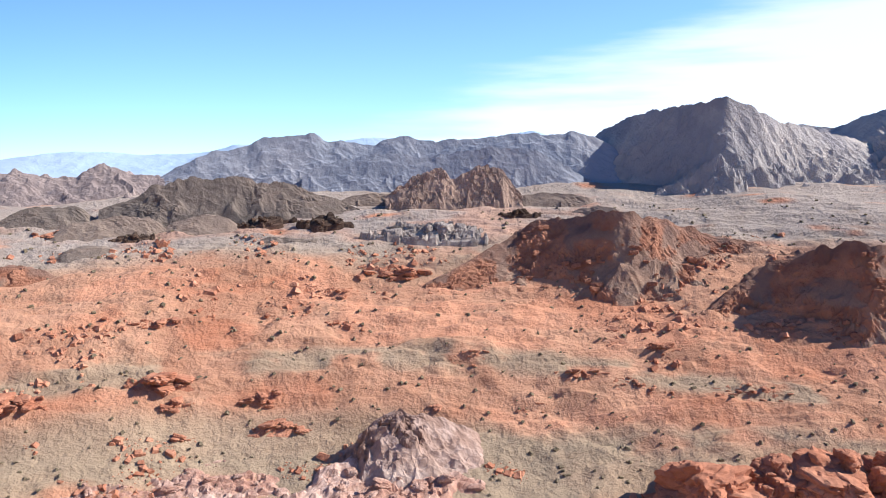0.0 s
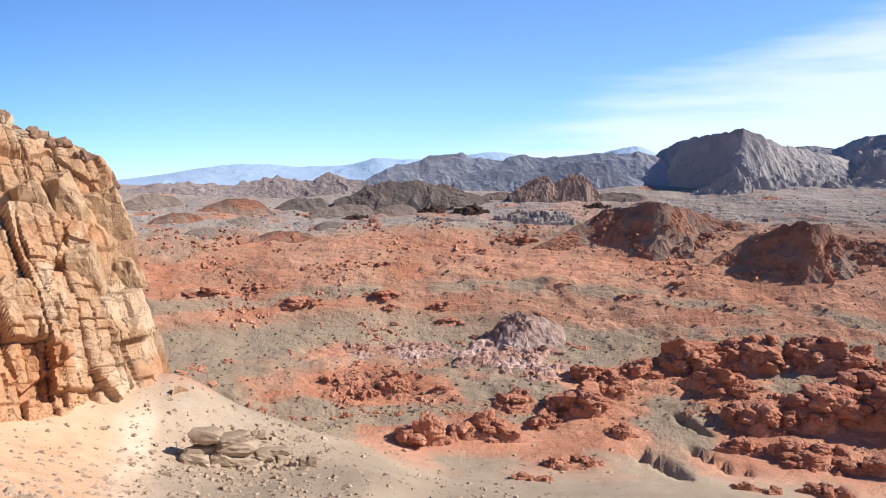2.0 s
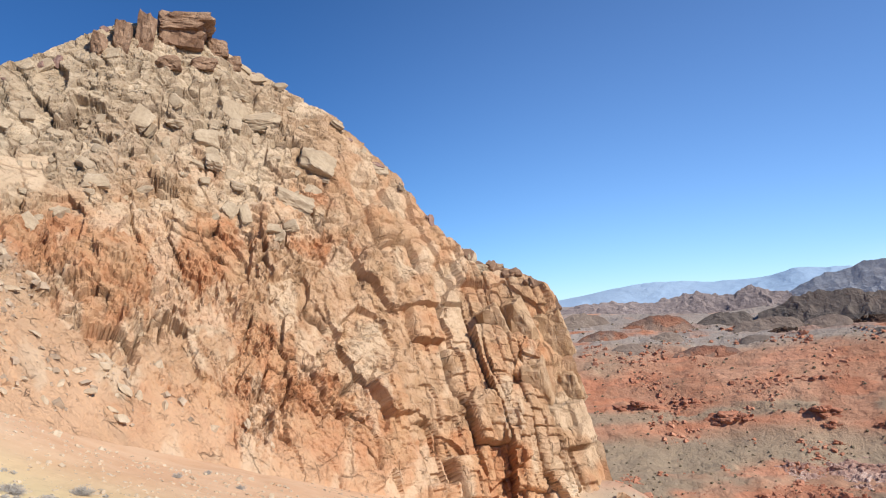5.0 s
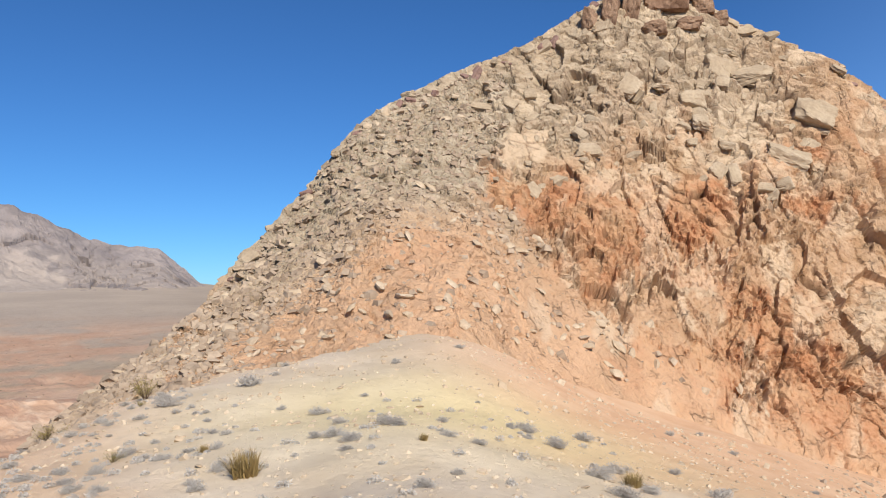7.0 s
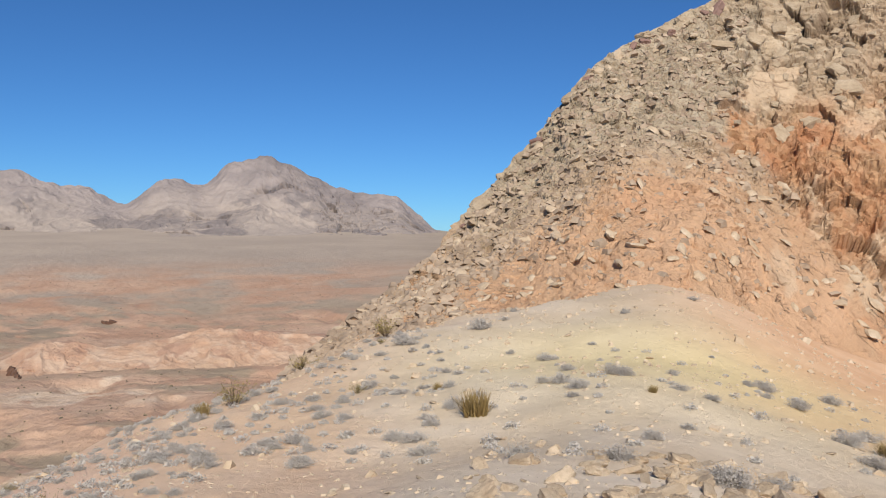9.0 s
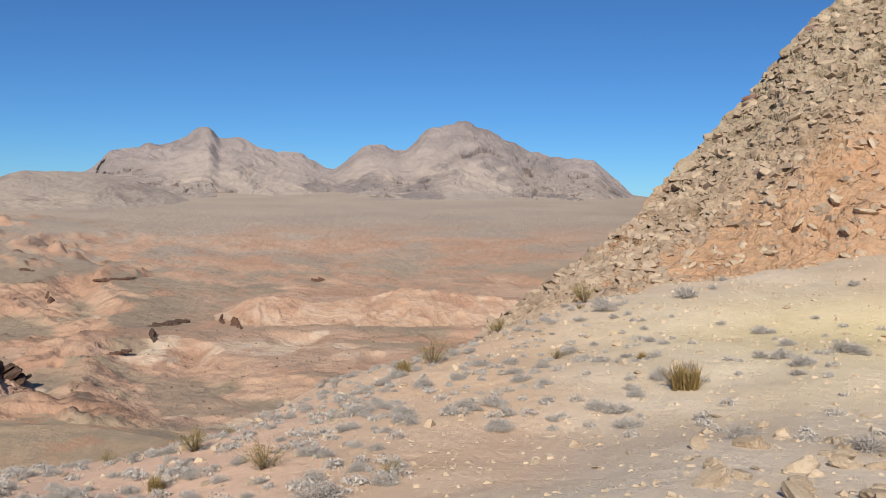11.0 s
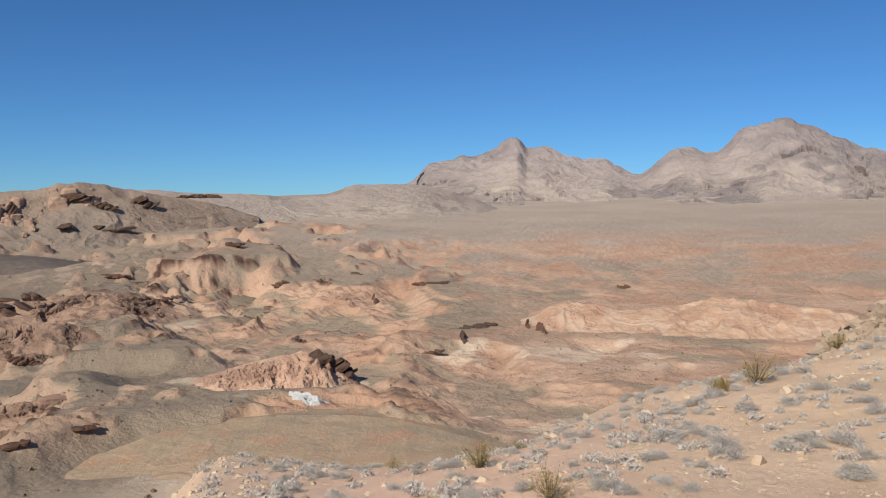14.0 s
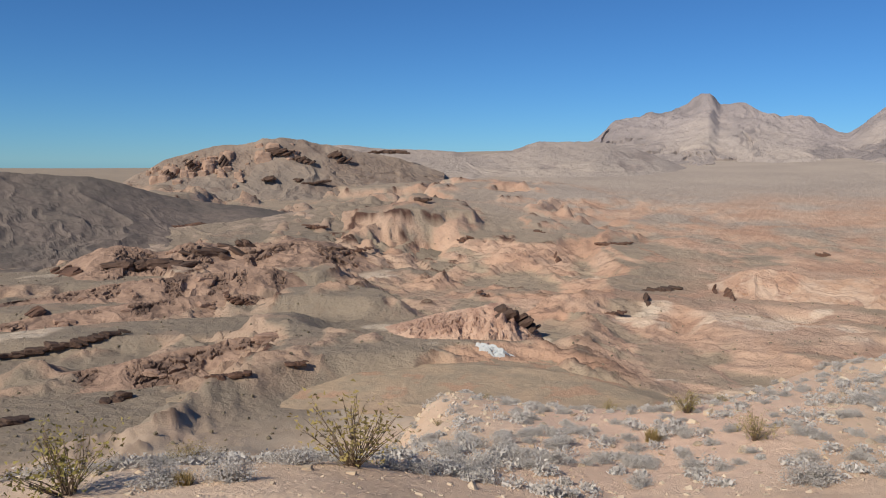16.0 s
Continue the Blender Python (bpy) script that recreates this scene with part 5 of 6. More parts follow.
for k, (az0, el0, az1, el1, high) in enumerate(((119.6, -10.1, 118.4, -9.9, 0.25), (120.5, -5.3, 118.0, -5.2, 0.25), (106.4, -5.6, 105.7, -5.35, 0.4), (139.0, -6.4, 136.0, -5.8, 0.28), (129.9, -5.3, 129.1, -5.0, 0.3), (128.5, -8.9, 127.9, -9.2, 0.45),
                                               (112.6, -7.9, 112.4, -8.5, 0.4), (111.9, -7.9, 111.3, -9.0, 0.4), (124.7, -4.5, 124.0, -4.6, 0.25), (123.2, -6.1, 122.9, -6.7, 0.4), (147.2, -14.5, 144.5, -14.2, 0.5), (141.8, -13.8, 140.5, -13.6, 0.4))):
    rock_band(az0, el0, az1, el1, high, M_BROWN, 1340 + k)
for k, (az0, el0, az1, el1, high) in enumerate(((156.7, -6.8, 154.8, -7.4, 0.5), (158.1, -9.2, 157.2, -9.8, 0.6), (146.2, -8.9, 144.1, -9.7, 0.35), (149.9, -4.4, 146.6, -4.2, 0.4), (140.6, -4.3, 139.1, -4.4, 0.3))):
    rock_band(az0, el0, az1, el1, high, M_BROWN, 1370 + k)


def cliff_hill():
    nodes = [  # bearing, crest elevation, crest distance, foot distance
        (23.6, -13.0, 88, 83), (25.0, -7.6, 91, 82), (26.5, -2.9, 93, 81), (28.0, 2.0, 94, 79), (30.6, 3.4, 95, 77), (33.2, 4.1, 96, 75), (35, 6.2, 97, 73), (40, 12.0, 99, 68), (44.3, 15.2, 101, 65),
        (48.0, 17.2, 103, 63), (50.0, 18.6, 103, 62.5), (53.4, 19.6, 104, 61), (56.6, 19.4, 104, 59), (59.5, 18.1, 104, 57.5), (62, 16.8, 103, 56), (66.6, 15.2, 100, 52), (70.7, 13.5, 96, 49), (73.5, 11.9, 91, 47),
        (77.6, 7.0, 85, 45), (81.9, 2.3, 74, 43), (85.4, -1.85, 63, 41), (89.5, -5.0, 52, 38), (94.4, -9.2, 40, 33)]
    az_n, el_n, rc_n, rf_n = (list(v) for v in zip(*nodes))
    az = np.arange(az_n[0], az_n[-1], 0.09)
    el, rc, rf = curve(az_n, el_n, az), curve(az_n, rc_n, az), curve(az_n, rf_n, az)
    ar = np.radians(az)
    zc = EYE + rc * np.tan(np.radians(el))
    zf = plan_height(-np.sin(ar) * rf, np.cos(ar) * rf) - 0.8
    v = np.concatenate([np.linspace(0, 1, 470), 1 + np.linspace(0, 1, 40)[1:]])[:, None]
    front, behind = np.clip(v, 0, 1), np.clip(v - 1, 0, 1)
    right = 1 - smooth(34, 62, az)[None, :]                  # the steep prow
    bulge = front + 0.10 * np.sin(front * math.pi) * right - 0.10 * np.sin(front * math.pi) * (1 - right)
    r = rf + (rc - rf) * front + 0.32 * rc * behind
    Z = zf + (zc - zf) * bulge
    X, Y = -np.sin(ar) * r, np.cos(ar) * r
    gz = plan_height(X, Y) - 2.0
    Z = np.where(v > 1, zc + (np.minimum(gz, zc) - zc) * behind, Z)
    A = az[None, :] + 0 * v
    # which part is bare rock, which is loose scree
    foot_line = curve([23, 42, 50, 57, 61, 66, 72, 80, 95], [0.0, 0.04, 0.13, 0.22, 0.34, 0.48, 0.60, 0.75, 0.9], A)
    rock = smooth(-0.10, 0.06, front - foot_line + 0.05 * fbm(A / 2, v * 14, 4, 71))
    left = smooth(60, 68, A + 3 * fbm(A / 3, v * 9, 3, 72) + 14 * (0.5 - front) * 0.3)
    rock = np.maximum(rock * (1 - 0.6 * left), 0.25 * left)
    # normal of the smooth body
    P = np.stack([X, Y, Z], -1)
    N = np.cross(np.gradient(P, axis=1), np.gradient(P, axis=0))
    N = N / np.maximum(np.linalg.norm(N, axis=-1, keepdims=True), 1e-9)
    N = np.where((N[..., 0] * X + N[..., 1] * Y > 0)[..., None] & (v <= 1)[..., None], -N, N)
    N = np.where((N[..., 2] < 0)[..., None] & (v > 1)[..., None], -N, N)
    # rock joints dip steeply to the valley side
    s = ar[None, :] * 90 + 0 * v
    dip = radians(64)
    along, across = -s * math.cos(dip) - Z * math.sin(dip), -s * math.sin(dip) + Z * math.cos(dip)
    deep = r * 0.9
    wa, wb = fbm(s / 14, Z / 14, 3, 77), fbm(s / 14, Z / 14, 3, 79)
    along2, across2 = along + 2.5 * wa, across + 2.0 * wb
    grain = 1 + 0.9 * smooth(-0.3, 0.35, fbm(s / 10, Z / 10, 3, 76))           # coarse blocks here, fine ones there
    plane = 1.5 - 0.9 * (1 - smooth(33, 41, A))                                     # flat slabs on the prow, shattered rock elsewhere
    h1, j1, c1 = blocks(along2 / 12, across2 / 6.5, deep / 9, 301, plane)
    h2, j2, c2 = blocks(along2 / 5.2, across2 / 2.4, deep / 3.6, 311, plane)
    h3, j3, c3 = blocks(along2 / 2.0, across2 / 1.1, deep / 1.7, 321, plane)
    h5, j5, c5 = blocks(along2 / 0.42, across2 / 0.3, deep / 0.42, 341)
    h4, j4, c4 = blocks(along2 / 0.8, across2 / 0.5, deep / 0.8, 331)
    tilt = Z - 0.12 * s + 0.6 * wa
    h6, j6, c6 = blocks(s / 2.2 + 0.4 * wb, tilt / 1.15, deep / 2.2, 351, 1.2)
    h7, j7, c7 = blocks(s / 0.85, tilt / 0.5, deep / 0.8, 361, 1.2)
    # the prow is cut by steep joints into columns, and the columns by beds into blocks
    steep_dip = radians(72)
    run, climb = -s * math.sin(steep_dip) + Z * math.cos(steep_dip) + 0.5 * wb, Z - 0.1 * s
    zero = np.zeros(run.shape)

    def masonry(wide, tall, seed):
        u = run / wide + 0.22 * fbm(climb / 5 / wide, run / 9, 2, seed)
        c = np.floor(u)
        w = climb / tall * (0.7 + 0.6 * hashed(c, zero, zero, seed + 1)) + 9 * hashed(c, zero, zero, seed + 2)
        b = np.floor(w)
        fu, fw = u - c, w - b
        off = hashed(c, b, zero, seed + 3) - 0.5 + 0.5 * (hashed(c, zero, zero, seed + 4) - 0.5) + 0.35 * (fu - 0.5) * (hashed(c, b, zero, seed + 5) - 0.5) + 0.3 * (fw - 0.5) * (hashed(c, b, zero, seed + 6) - 0.3)
        crack = np.exp(-np.minimum(fu, 1 - fu) * wide / 0.10) * smooth(0.3, 0.6, hashed(c, np.floor(w / 3), zero, seed + 7))
        bed = np.exp(-np.minimum(fw, 1 - fw) * tall / 0.06) * smooth(0.3, 0.7, hashed(c, b, zero, seed + 8))
        return off, crack, bed

    o1, k1, d1 = masonry(3.1, 4.4, 391)
    o2, k2, d2 = masonry(1.25, 1.5, 401)
    prow = 1 - smooth(35, 45, A + 2 * wa)
    cut_rock = 1.9 * o1 + 0.58 * o2 - 1.5 * k1 - 0.5 * d1 - 0.45 * k2 - 0.22 * d2
    big = 1 - 0.6 * left
    fine = smooth(34, 42, A)
    upper = smooth(0.42, 0.62, front + 0.1 * fbm(s / 9, Z / 9, 3, 70)) * smooth(37, 45, A)
    rough = 0.32 + 0.68 * smooth(-0.1, 0.3, fbm(s / 5, Z / 5, 4, 78) + 0.25 * upper)      # smooth slabs beside shattered rock
    open_joint = smooth(0.02, 0.25, fbm(s / 5 + 9, Z / 5, 4, 74))                     # only some joints gape
    bedding = fbm(across2 / 0.9, along2 / 9, 3, 73)
    hollow = smooth(0.86, 0.9, c2) * (1 - 0.6 * upper) + 0.5 * smooth(0.9, 0.94, c3) * rough
    disp = rock * big * (1.4 * h1 * (0.45 + 0.55 * right) * (1 - 0.4 * upper) + (1 - prow) * ((0.62 + 0.3 * upper) * h2 - 1.1 * hollow - 0.95 * open_joint * (1 - smooth(0, 0.06, j2))) + prow * cut_rock)
    beds = np.clip(upper + left, 0, 1)
    disp = disp + rock * ((1 - beds) * ((1 - 0.85 * prow) * rough * ((0.45 + 0.25 * fine) * h3 + (0.14 + 0.38 * fine) * h4 + (0.06 + 0.2 * fine) * h5) - 0.35 * (1 - prow) * rough * open_joint * (1 - smooth(0, 0.09, j3))) + beds * (0.25 + 0.75 * rough) * (0.85 * h6 + 0.34 * h7 - 0.35 * (1 - smooth(0, 0.08, j6))) + 0.15 * bedding)
    disp = disp + 1.0 * fbm(s / 8, Z / 8, 4, 75) + (1 - rock) * (0.07 * h4 + 0.10 * h3) + left * rough * (0.2 * h7 + 0.35 * h6)
    disp = disp + rock * (0.22 * (ridged(s / 1.6, tilt / 0.9, 4, 88) - 0.5) + 0.16 * fbm(s / 0.7, tilt / 0.5, 3, 89))
    worn = disp                                            # edges of the shattered rock are worn, those of the prow sharp
    for axis in (0, 1):
        worn = 0.5 * worn + 0.25 * (np.roll(worn, 1, axis) + np.roll(worn, -1, axis))
    disp = disp + 0.2 * (1 - prow) * (worn - disp)
    el0, tan_edge = np.degrees(np.arctan2(Z - EYE, r)), fbm(s / 2, Z / 2, 3, 86)
    cream = smooth(1.7, 1.2, np.abs(A - 62.2 + 0.3 * (el0 - 10)) + 0.5 * tan_edge) * smooth(1.2, 0.8, np.abs(el0 - 10.1 + 0.1 * (A - 62)) + 0.4 * tan_edge)    # one smooth cream face
    disp = disp * (1 - 0.85 * cream)
    disp = disp * np.clip(r / 72, 0.62, 1)                 # the tail of the hill is finer rubble
    crest_ease = 1 - 0.55 * smooth(0.9, 1.0, front)
    P = P + N * (disp * crest_ease)[..., None] * np.where(v > 1, 1 - behind, 1)[..., None] * smooth(0, 0.04, front)[..., None]
    reach = stretch_of(P[..., 0], P[..., 1])
    P = np.stack(to_ground(P[..., 0], P[..., 1], P[..., 2]), -1)
    tan_noise = fbm(s / 7, Z / 7, 5, 81)
    grey = np.clip(smooth(-0.1, 0.25, left - 0.45 + 0.5 * tan_noise) * smooth(0.30, 0.55, front + 0.1 * tan_noise)
                   + smooth(0.52, 0.72, front + 0.12 * tan_noise) * smooth(40, 50, A) * 0.75, 0, 1)
    orange = np.clip(smooth(0.0, 0.45, fbm(s / 9, Z / 5, 5, 82) + 0.45 * np.exp(-((front - foot_line - 0.06) / 0.15) ** 2) * smooth(74, 64, A) - 0.1), 0, 1) * (1 - 0.7 * smooth(0.6, 0.8, front))
    orange = np.clip(orange + 0.45 * (1 - smooth(34, 40, A)) * smooth(-0.2, 0.25, fbm(s / 4, Z / 4, 4, 85)), 0, 1)
    orange = np.clip(orange + 0.22 * right, 0, 1)
    orange = np.clip(orange + 0.25 * (1 - right) * (1 - smooth(0.3, 0.6, front)), 0, 1)
    peach = np.clip((0.75 + 0.5 * fbm(s / 4, Z / 3, 4, 83)) * smooth(foot_line + 0.10, foot_line * 0.4 - 0.05, front), 0, 1)
    pale = np.clip(0.5 * smooth(0.1, 0.35, fbm(s / 3, Z / 4, 4, 84)) * (1 - left) + 0.9 * np.exp(-((A - 25.6) / 2.0) ** 4 - ((front - 0.05) / 0.16) ** 4), 0, 1)
    tail = smooth(80, 88, A + 3 * tan_noise)
    peach, grey = np.maximum(peach, 0.75 * tail), grey * (1 - 0.7 * tail)
    pale, orange, grey = np.maximum(pale, 0.5 * cream), 0.9 * orange * (1 - cream), grey * (1 - cream)
    joint = np.clip(rock * (1 - prow) * (0.5 * open_joint * (1 - smooth(0.0, 0.07, j2)) + 0.25 * open_joint * (1 - smooth(0, 0.07, j3))), 0, 1) * (v <= 1)
    ob = grid_object("cliff_hill", P[..., 0], P[..., 1], P[..., 2], M_CLIFF, {"grey": grey, "orange": orange, "pale": pale, "peach": peach, "joint": joint})
    tagged(ob, "steep orange and tan cliff hill of fractured rock above scree", "cliff")
    rnd = random.Random(9)
    tan_stones = [rock_mesh("slab", 700 + i, M_TANSTONE, 12, 2, 0.0, (1.3, 0.9, 0.5)) for i in range(6)]
    bare = (rock * (1 - left)) > 0.6
    ok = np.argwhere((v <= 0.985) & (v > 0.06) & (P[..., 2] > -16) & ~bare)

    def lay(i, j, size, mesh, sunk=0.25, spin=None, name="slab"):
        b = new(name, mesh)
        b.parent = ob
        n = Vector(N[i, j])
        size = size * float(reach[i, j])
        b.location = Vector(P[i, j]) + n * size * sunk
        q = n.to_track_quat("Z", "Y") @ Euler((rnd.uniform(-0.5, 0.5), rnd.uniform(-0.5, 0.5), rnd.uniform(0, 6.28) if spin is None else spin)).to_quaternion()
        b.rotation_mode = "QUATERNION"
        b.rotation_quaternion = q
        b.scale = (size * rnd.uniform(0.8, 1.3), size * rnd.uniform(0.8, 1.2), size * rnd.uniform(0.7, 1.2))
        return b

    for k in range(260):
        i, j = ok[rnd.randrange(len(ok))]
        lay(i, j, rnd.uniform(0.3, 0.85) * min(1.0, math.hypot(P[i, j, 0], P[i, j, 1]) / float(reach[i, j]) / 75), rnd.choice(tan_stones), 0.15)

    def spot(az0, el0):
        pa, pe = np.degrees(np.arctan2(-P[:470, :, 0], P[:470, :, 1])), np.degrees(np.arctan2(P[:470, :, 2] - EYE, np.hypot(P[:470, :, 0], P[:470, :, 1])))
        return np.unravel_index(np.argmin((pa - az0) ** 2 + (pe - el0) ** 2), pa.shape)

    blocky = [block_mesh("crag", 720 + i, M_GREYCRAG, (1.2, 0.85, 0.6), 4) for i in range(5)]
    brown_blocks = [block_mesh("crag", 730 + i, M_DOME, (1.3, 0.85, 0.6), 3) for i in range(4)]
    for az0, el0, size, sunk in ((43.5, 11.0, 1.6, 0.0), (47.2, 13.8, 1.8, 0.0), (49.3, 14.2, 1.8, 0.0), (51.0, 12.4, 1.5, 0.0), (45.2, 8.4, 1.7, 0.0),
                                 (60.2, 16.9, 0.7, 0.0), (61.2, 16.6, 0.6, 0.0), (63.5, 15.6, 0.7, 0.0), (65.6, 15.0, 0.7, 0.0), (66.4, 14.8, 0.5, 0.0), (68.6, 13.7, 0.6, 0.0), (70.2, 13.2, 0.6, 0.0)):
        i, j = spot(az0, el0)
        lay(i, j, size, rnd.choice(blocky if az0 < 59 else brown_blocks), sunk, rnd.uniform(0, 6.28), "crag")

    cap_blocks = [block_mesh("crag", 744 + q, M_CAP, (1.0, 0.8, 0.8), 3) for q in range(4)]
    small = [block_mesh("crag", 736 + q, M_GREYCRAG, (1.3, 0.9, 0.55), 3) for q in range(4)]
    for k in range(130):                                    # loose angular blocks lodged in the upper face
        i, j = rnd.randint(230, 450), int(np.searchsorted(az, rnd.uniform(43, 66)))
        lay(i, j, 0.3 + 0.8 * rnd.random() ** 2.5, rnd.choice(small), 0.0, None, "crag")
    for k in range(64):                                     # ragged blocks along the skyline
        j = int(np.searchsorted(az, rnd.uniform(32, 84)))
        size = (0.35 + 0.55 * rnd.random() ** 2) * min(1.0, float(rc[j]) / 95)
        lay(rnd.randint(452, 468), j, size, rnd.choice(small if rnd.random() < 0.6 else brown_blocks), 0.05, None, "crag")

    def slab(az0, el0, wide, high, thick, out, lean, back, seed, name="wall_slab", material=M_CLIFF):
        """One upright slab of the prow, leaning with the joints, standing out of the face."""
        i, j = spot(az0, el0)
        q, k = P[i, j], float(reach[i, j])
        wide, high, thick, out = wide * k, high * k, thick * k, out * k
        toward = Vector((-q[0], -q[1], 0)).normalized()
        b = new(name, block_mesh(name, seed, material, (wide / 2, thick / 2, high / 2)))
        b.parent = ob
        b.location = Vector(q) + toward * (0.62 * out - thick / 2)
        b.rotation_mode = "QUATERNION"
        b.rotation_quaternion = (-toward).to_track_quat("Y", "Z") @ Euler((radians(back), radians(lean), 0)).to_quaternion()

    for k, (az0, el0, wide, high, out) in enumerate(((27.5, -1.6, 4.6, 6.4, 1.9), (29.6, -0.9, 3.4, 6.6, 1.0), (31.4, -1.0, 3.2, 5.6, 0.9), (28.7, -4.7, 3.0, 5.2, 0.9), (26.6, -4.9, 3.0, 4.6, 1.0))):
        slab(az0, el0, wide, high, 4.0, out, -14 - 5 * (k % 3), 14, 1000 + k)
    for az0, el0, wide, high, thick, out, lean, back, seed in ((52.4, 19.2, 6.0, 5.2, 6.0, 4.2, 2, -2, 1051), (51.9, 20.5, 6.8, 2.2, 6.0, 5.4, -3, 2, 1055), (54.7, 18.9, 2.4, 5.2, 4.0, 3.4, 8, 6, 1053), (56.2, 18.5, 2.0, 4.2, 3.6, 2.8, 12, 8, 1054),
                                                               (57.6, 18.0, 1.8, 3.2, 3.0, 2.2, 14, 10, 1059), (50.0, 18.3, 2.6, 2.6, 3.4, 2.4, -8, 6, 1052), (53.3, 17.3, 2.8, 2.0, 3.2, 2.0, -5, 6, 1056), (49.0, 17.4, 2.2, 1.8, 2.6, 1.6, -9, 8, 1057), (51.0, 17.3, 3.2, 1.6, 3.0, 2.0, 4, 4, 1058)):
        slab(az0, el0, wide, high, thick, out, lean, back, seed, "cap_rock", M_CAP)
    for k in range(16):                                     # dark broken blocks on top of the prow
        j = int(np.searchsorted(az, 26.6 + 7.0 * (k + rnd.random()) / 16))
        lay(rnd.randint(448, 466), j, rnd.uniform(0.3, 0.75), rnd.choice(cap_blocks), 0.1, None, "crag")
    # small debris over the scree
    verts, faces = [], []
    stony = (grey + 0.6 * tail)[ok[:, 0], ok[:, 1]]
    picked = 0
    while picked < 9000:
        q = rnd.randrange(len(ok))
        if rnd.random() > 0.12 + stony[q]:
            continue
        i, j = ok[q]
        stone_at(verts, faces, Vector(P[i, j]), (0.06 + 0.42 * rnd.random() ** 4) * float(reach[i, j]), rnd)
        picked += 1
    debris = stone_heap("scree_debris", verts, faces, M_SCREE)
    tagged(debris, "small angular tan stones lying on the scree", "stones", kind="stuff")


def stone_at(verts, faces, at, size, rnd):
    """Adds one small angular stone, eight corners, to the lists."""
    m = Euler((rnd.uniform(-0.6, 0.6), rnd.uniform(-0.6, 0.6), rnd.uniform(0, 6.3))).to_matrix()
    k = len(verts)
    sx, sy, sz = size * rnd.uniform(0.7, 1.5), size * rnd.uniform(0.6, 1.1), size * rnd.uniform(0.35, 0.8)
    for cx, cy, cz in ((-1, -1, -1), (1, -1, -1), (1, 1, -1), (-1, 1, -1), (-1, -1, 1), (1, -1, 1), (1, 1, 1), (-1, 1, 1)):
        top = 0.7 if cz > 0 else 1.0
        p = m @ Vector((cx * sx * top * rnd.uniform(0.6, 1), cy * sy * top * rnd.uniform(0.6, 1), cz * sz * rnd.uniform(0.6, 1)))
        verts.append(at + p)
    for f in ((0, 3, 2, 1), (4, 5, 6, 7), (0, 1, 5, 4), (1, 2, 6, 5), (2, 3, 7, 6), (3, 0, 4, 7)):
        faces.append([k + i for i in f])


def stone_heap(name, verts, faces, material):
    me = bpy.data.meshes.new(name)
    me.from_pydata(verts, [], faces)
    me.materials.append(material)
    return new(name, me)


cliff_hill()


# ---------------------------------------------------------------- stones on the ridge
def on_ground(az, r):
    a = radians(az)
    x, y = -math.sin(a) * r, math.cos(a) * r
    return Vector((x, y, float(ground_height(x, y))))


def ridge_stones():
    rnd = random.Random(21)
    verts, faces = [], []
    pts = []
    for k in range(15000):
        az = rnd.uniform(20, 165)
        r = 6 + 54 * rnd.random() ** 1.1
        pts.append((az, r))
    az, r = np.array(pts).T
    x, y = -np.sin(np.radians(az)) * r, np.cos(np.radians(az)) * r
    z = ground_height(x, y)
    for px, py, pz, rr in zip(x, y, z, r):
        stone_at(verts, faces, Vector((px, py, pz)), (0.010 + 0.06 * rnd.random() ** 3) * (0.4 + rr / 25) * (2.2 if rnd.random() < 0.05 else 1), rnd)
    tagged(stone_heap("ridge_stones", verts, faces, M_TANSTONE), "small pale and brown stones strewn over the ridge", "stones", kind="stuff")
    flat = [rock_mesh("stone", 750 + i, M_TANSTONE, 14, 2, 0.05, (1.3, 0.9, 0.36)) for i in range(5)]
    for k in range(90):
        ob = new("stone", rnd.choice(flat))
        az, r = rnd.uniform(45, 140), 8 + 30 * rnd.random()
        size = rnd.uniform(0.025, 0.07) + 0.005 * r
        ob.location = on_ground(az, r) + Vector((0, 0, size * 0.15))
        ob.rotation_euler = (rnd.uniform(-0.4, 0.4), rnd.uniform(-0.4, 0.4), rnd.uniform(0, 6.28))
        ob.scale = (size, size, size)
        tagged(ob, "flat angular tan stone half sunk in gravel", "stone", group="stones on the ridge")


ridge_stones()


def broken_ledge():
    """Split slabs of a rock ledge breaking through the gravel of the ridge."""
    rnd = random.Random(26)
    flat = [block_mesh("ledge_stone", 770 + i, M_TANSTONE, (1.0, 0.7, 0.45), 3) for i in range(6)]
    for k in range(170):
        az, r = rnd.gauss(63, 7), rnd.uniform(8.5, 14.5)
        ob = new("ledge_stone", rnd.choice(flat))
        size = rnd.uniform(0.05, 0.19) * (1.6 if k < 6 else 1)
        ob.location = on_ground(az, r) + Vector((0, 0, size * 0.2))
        ob.rotation_euler = (rnd.uniform(-0.5, 0.5), rnd.uniform(-0.5, 0.5), rnd.uniform(0, 6.28))
        ob.scale = (size * rnd.uniform(0.8, 1.6), size, size * rnd.uniform(0.8, 1.3))
        tagged(ob, "split tan slab of a ledge breaking through gravel", "stone", group="broken ledge stones")


broken_ledge()


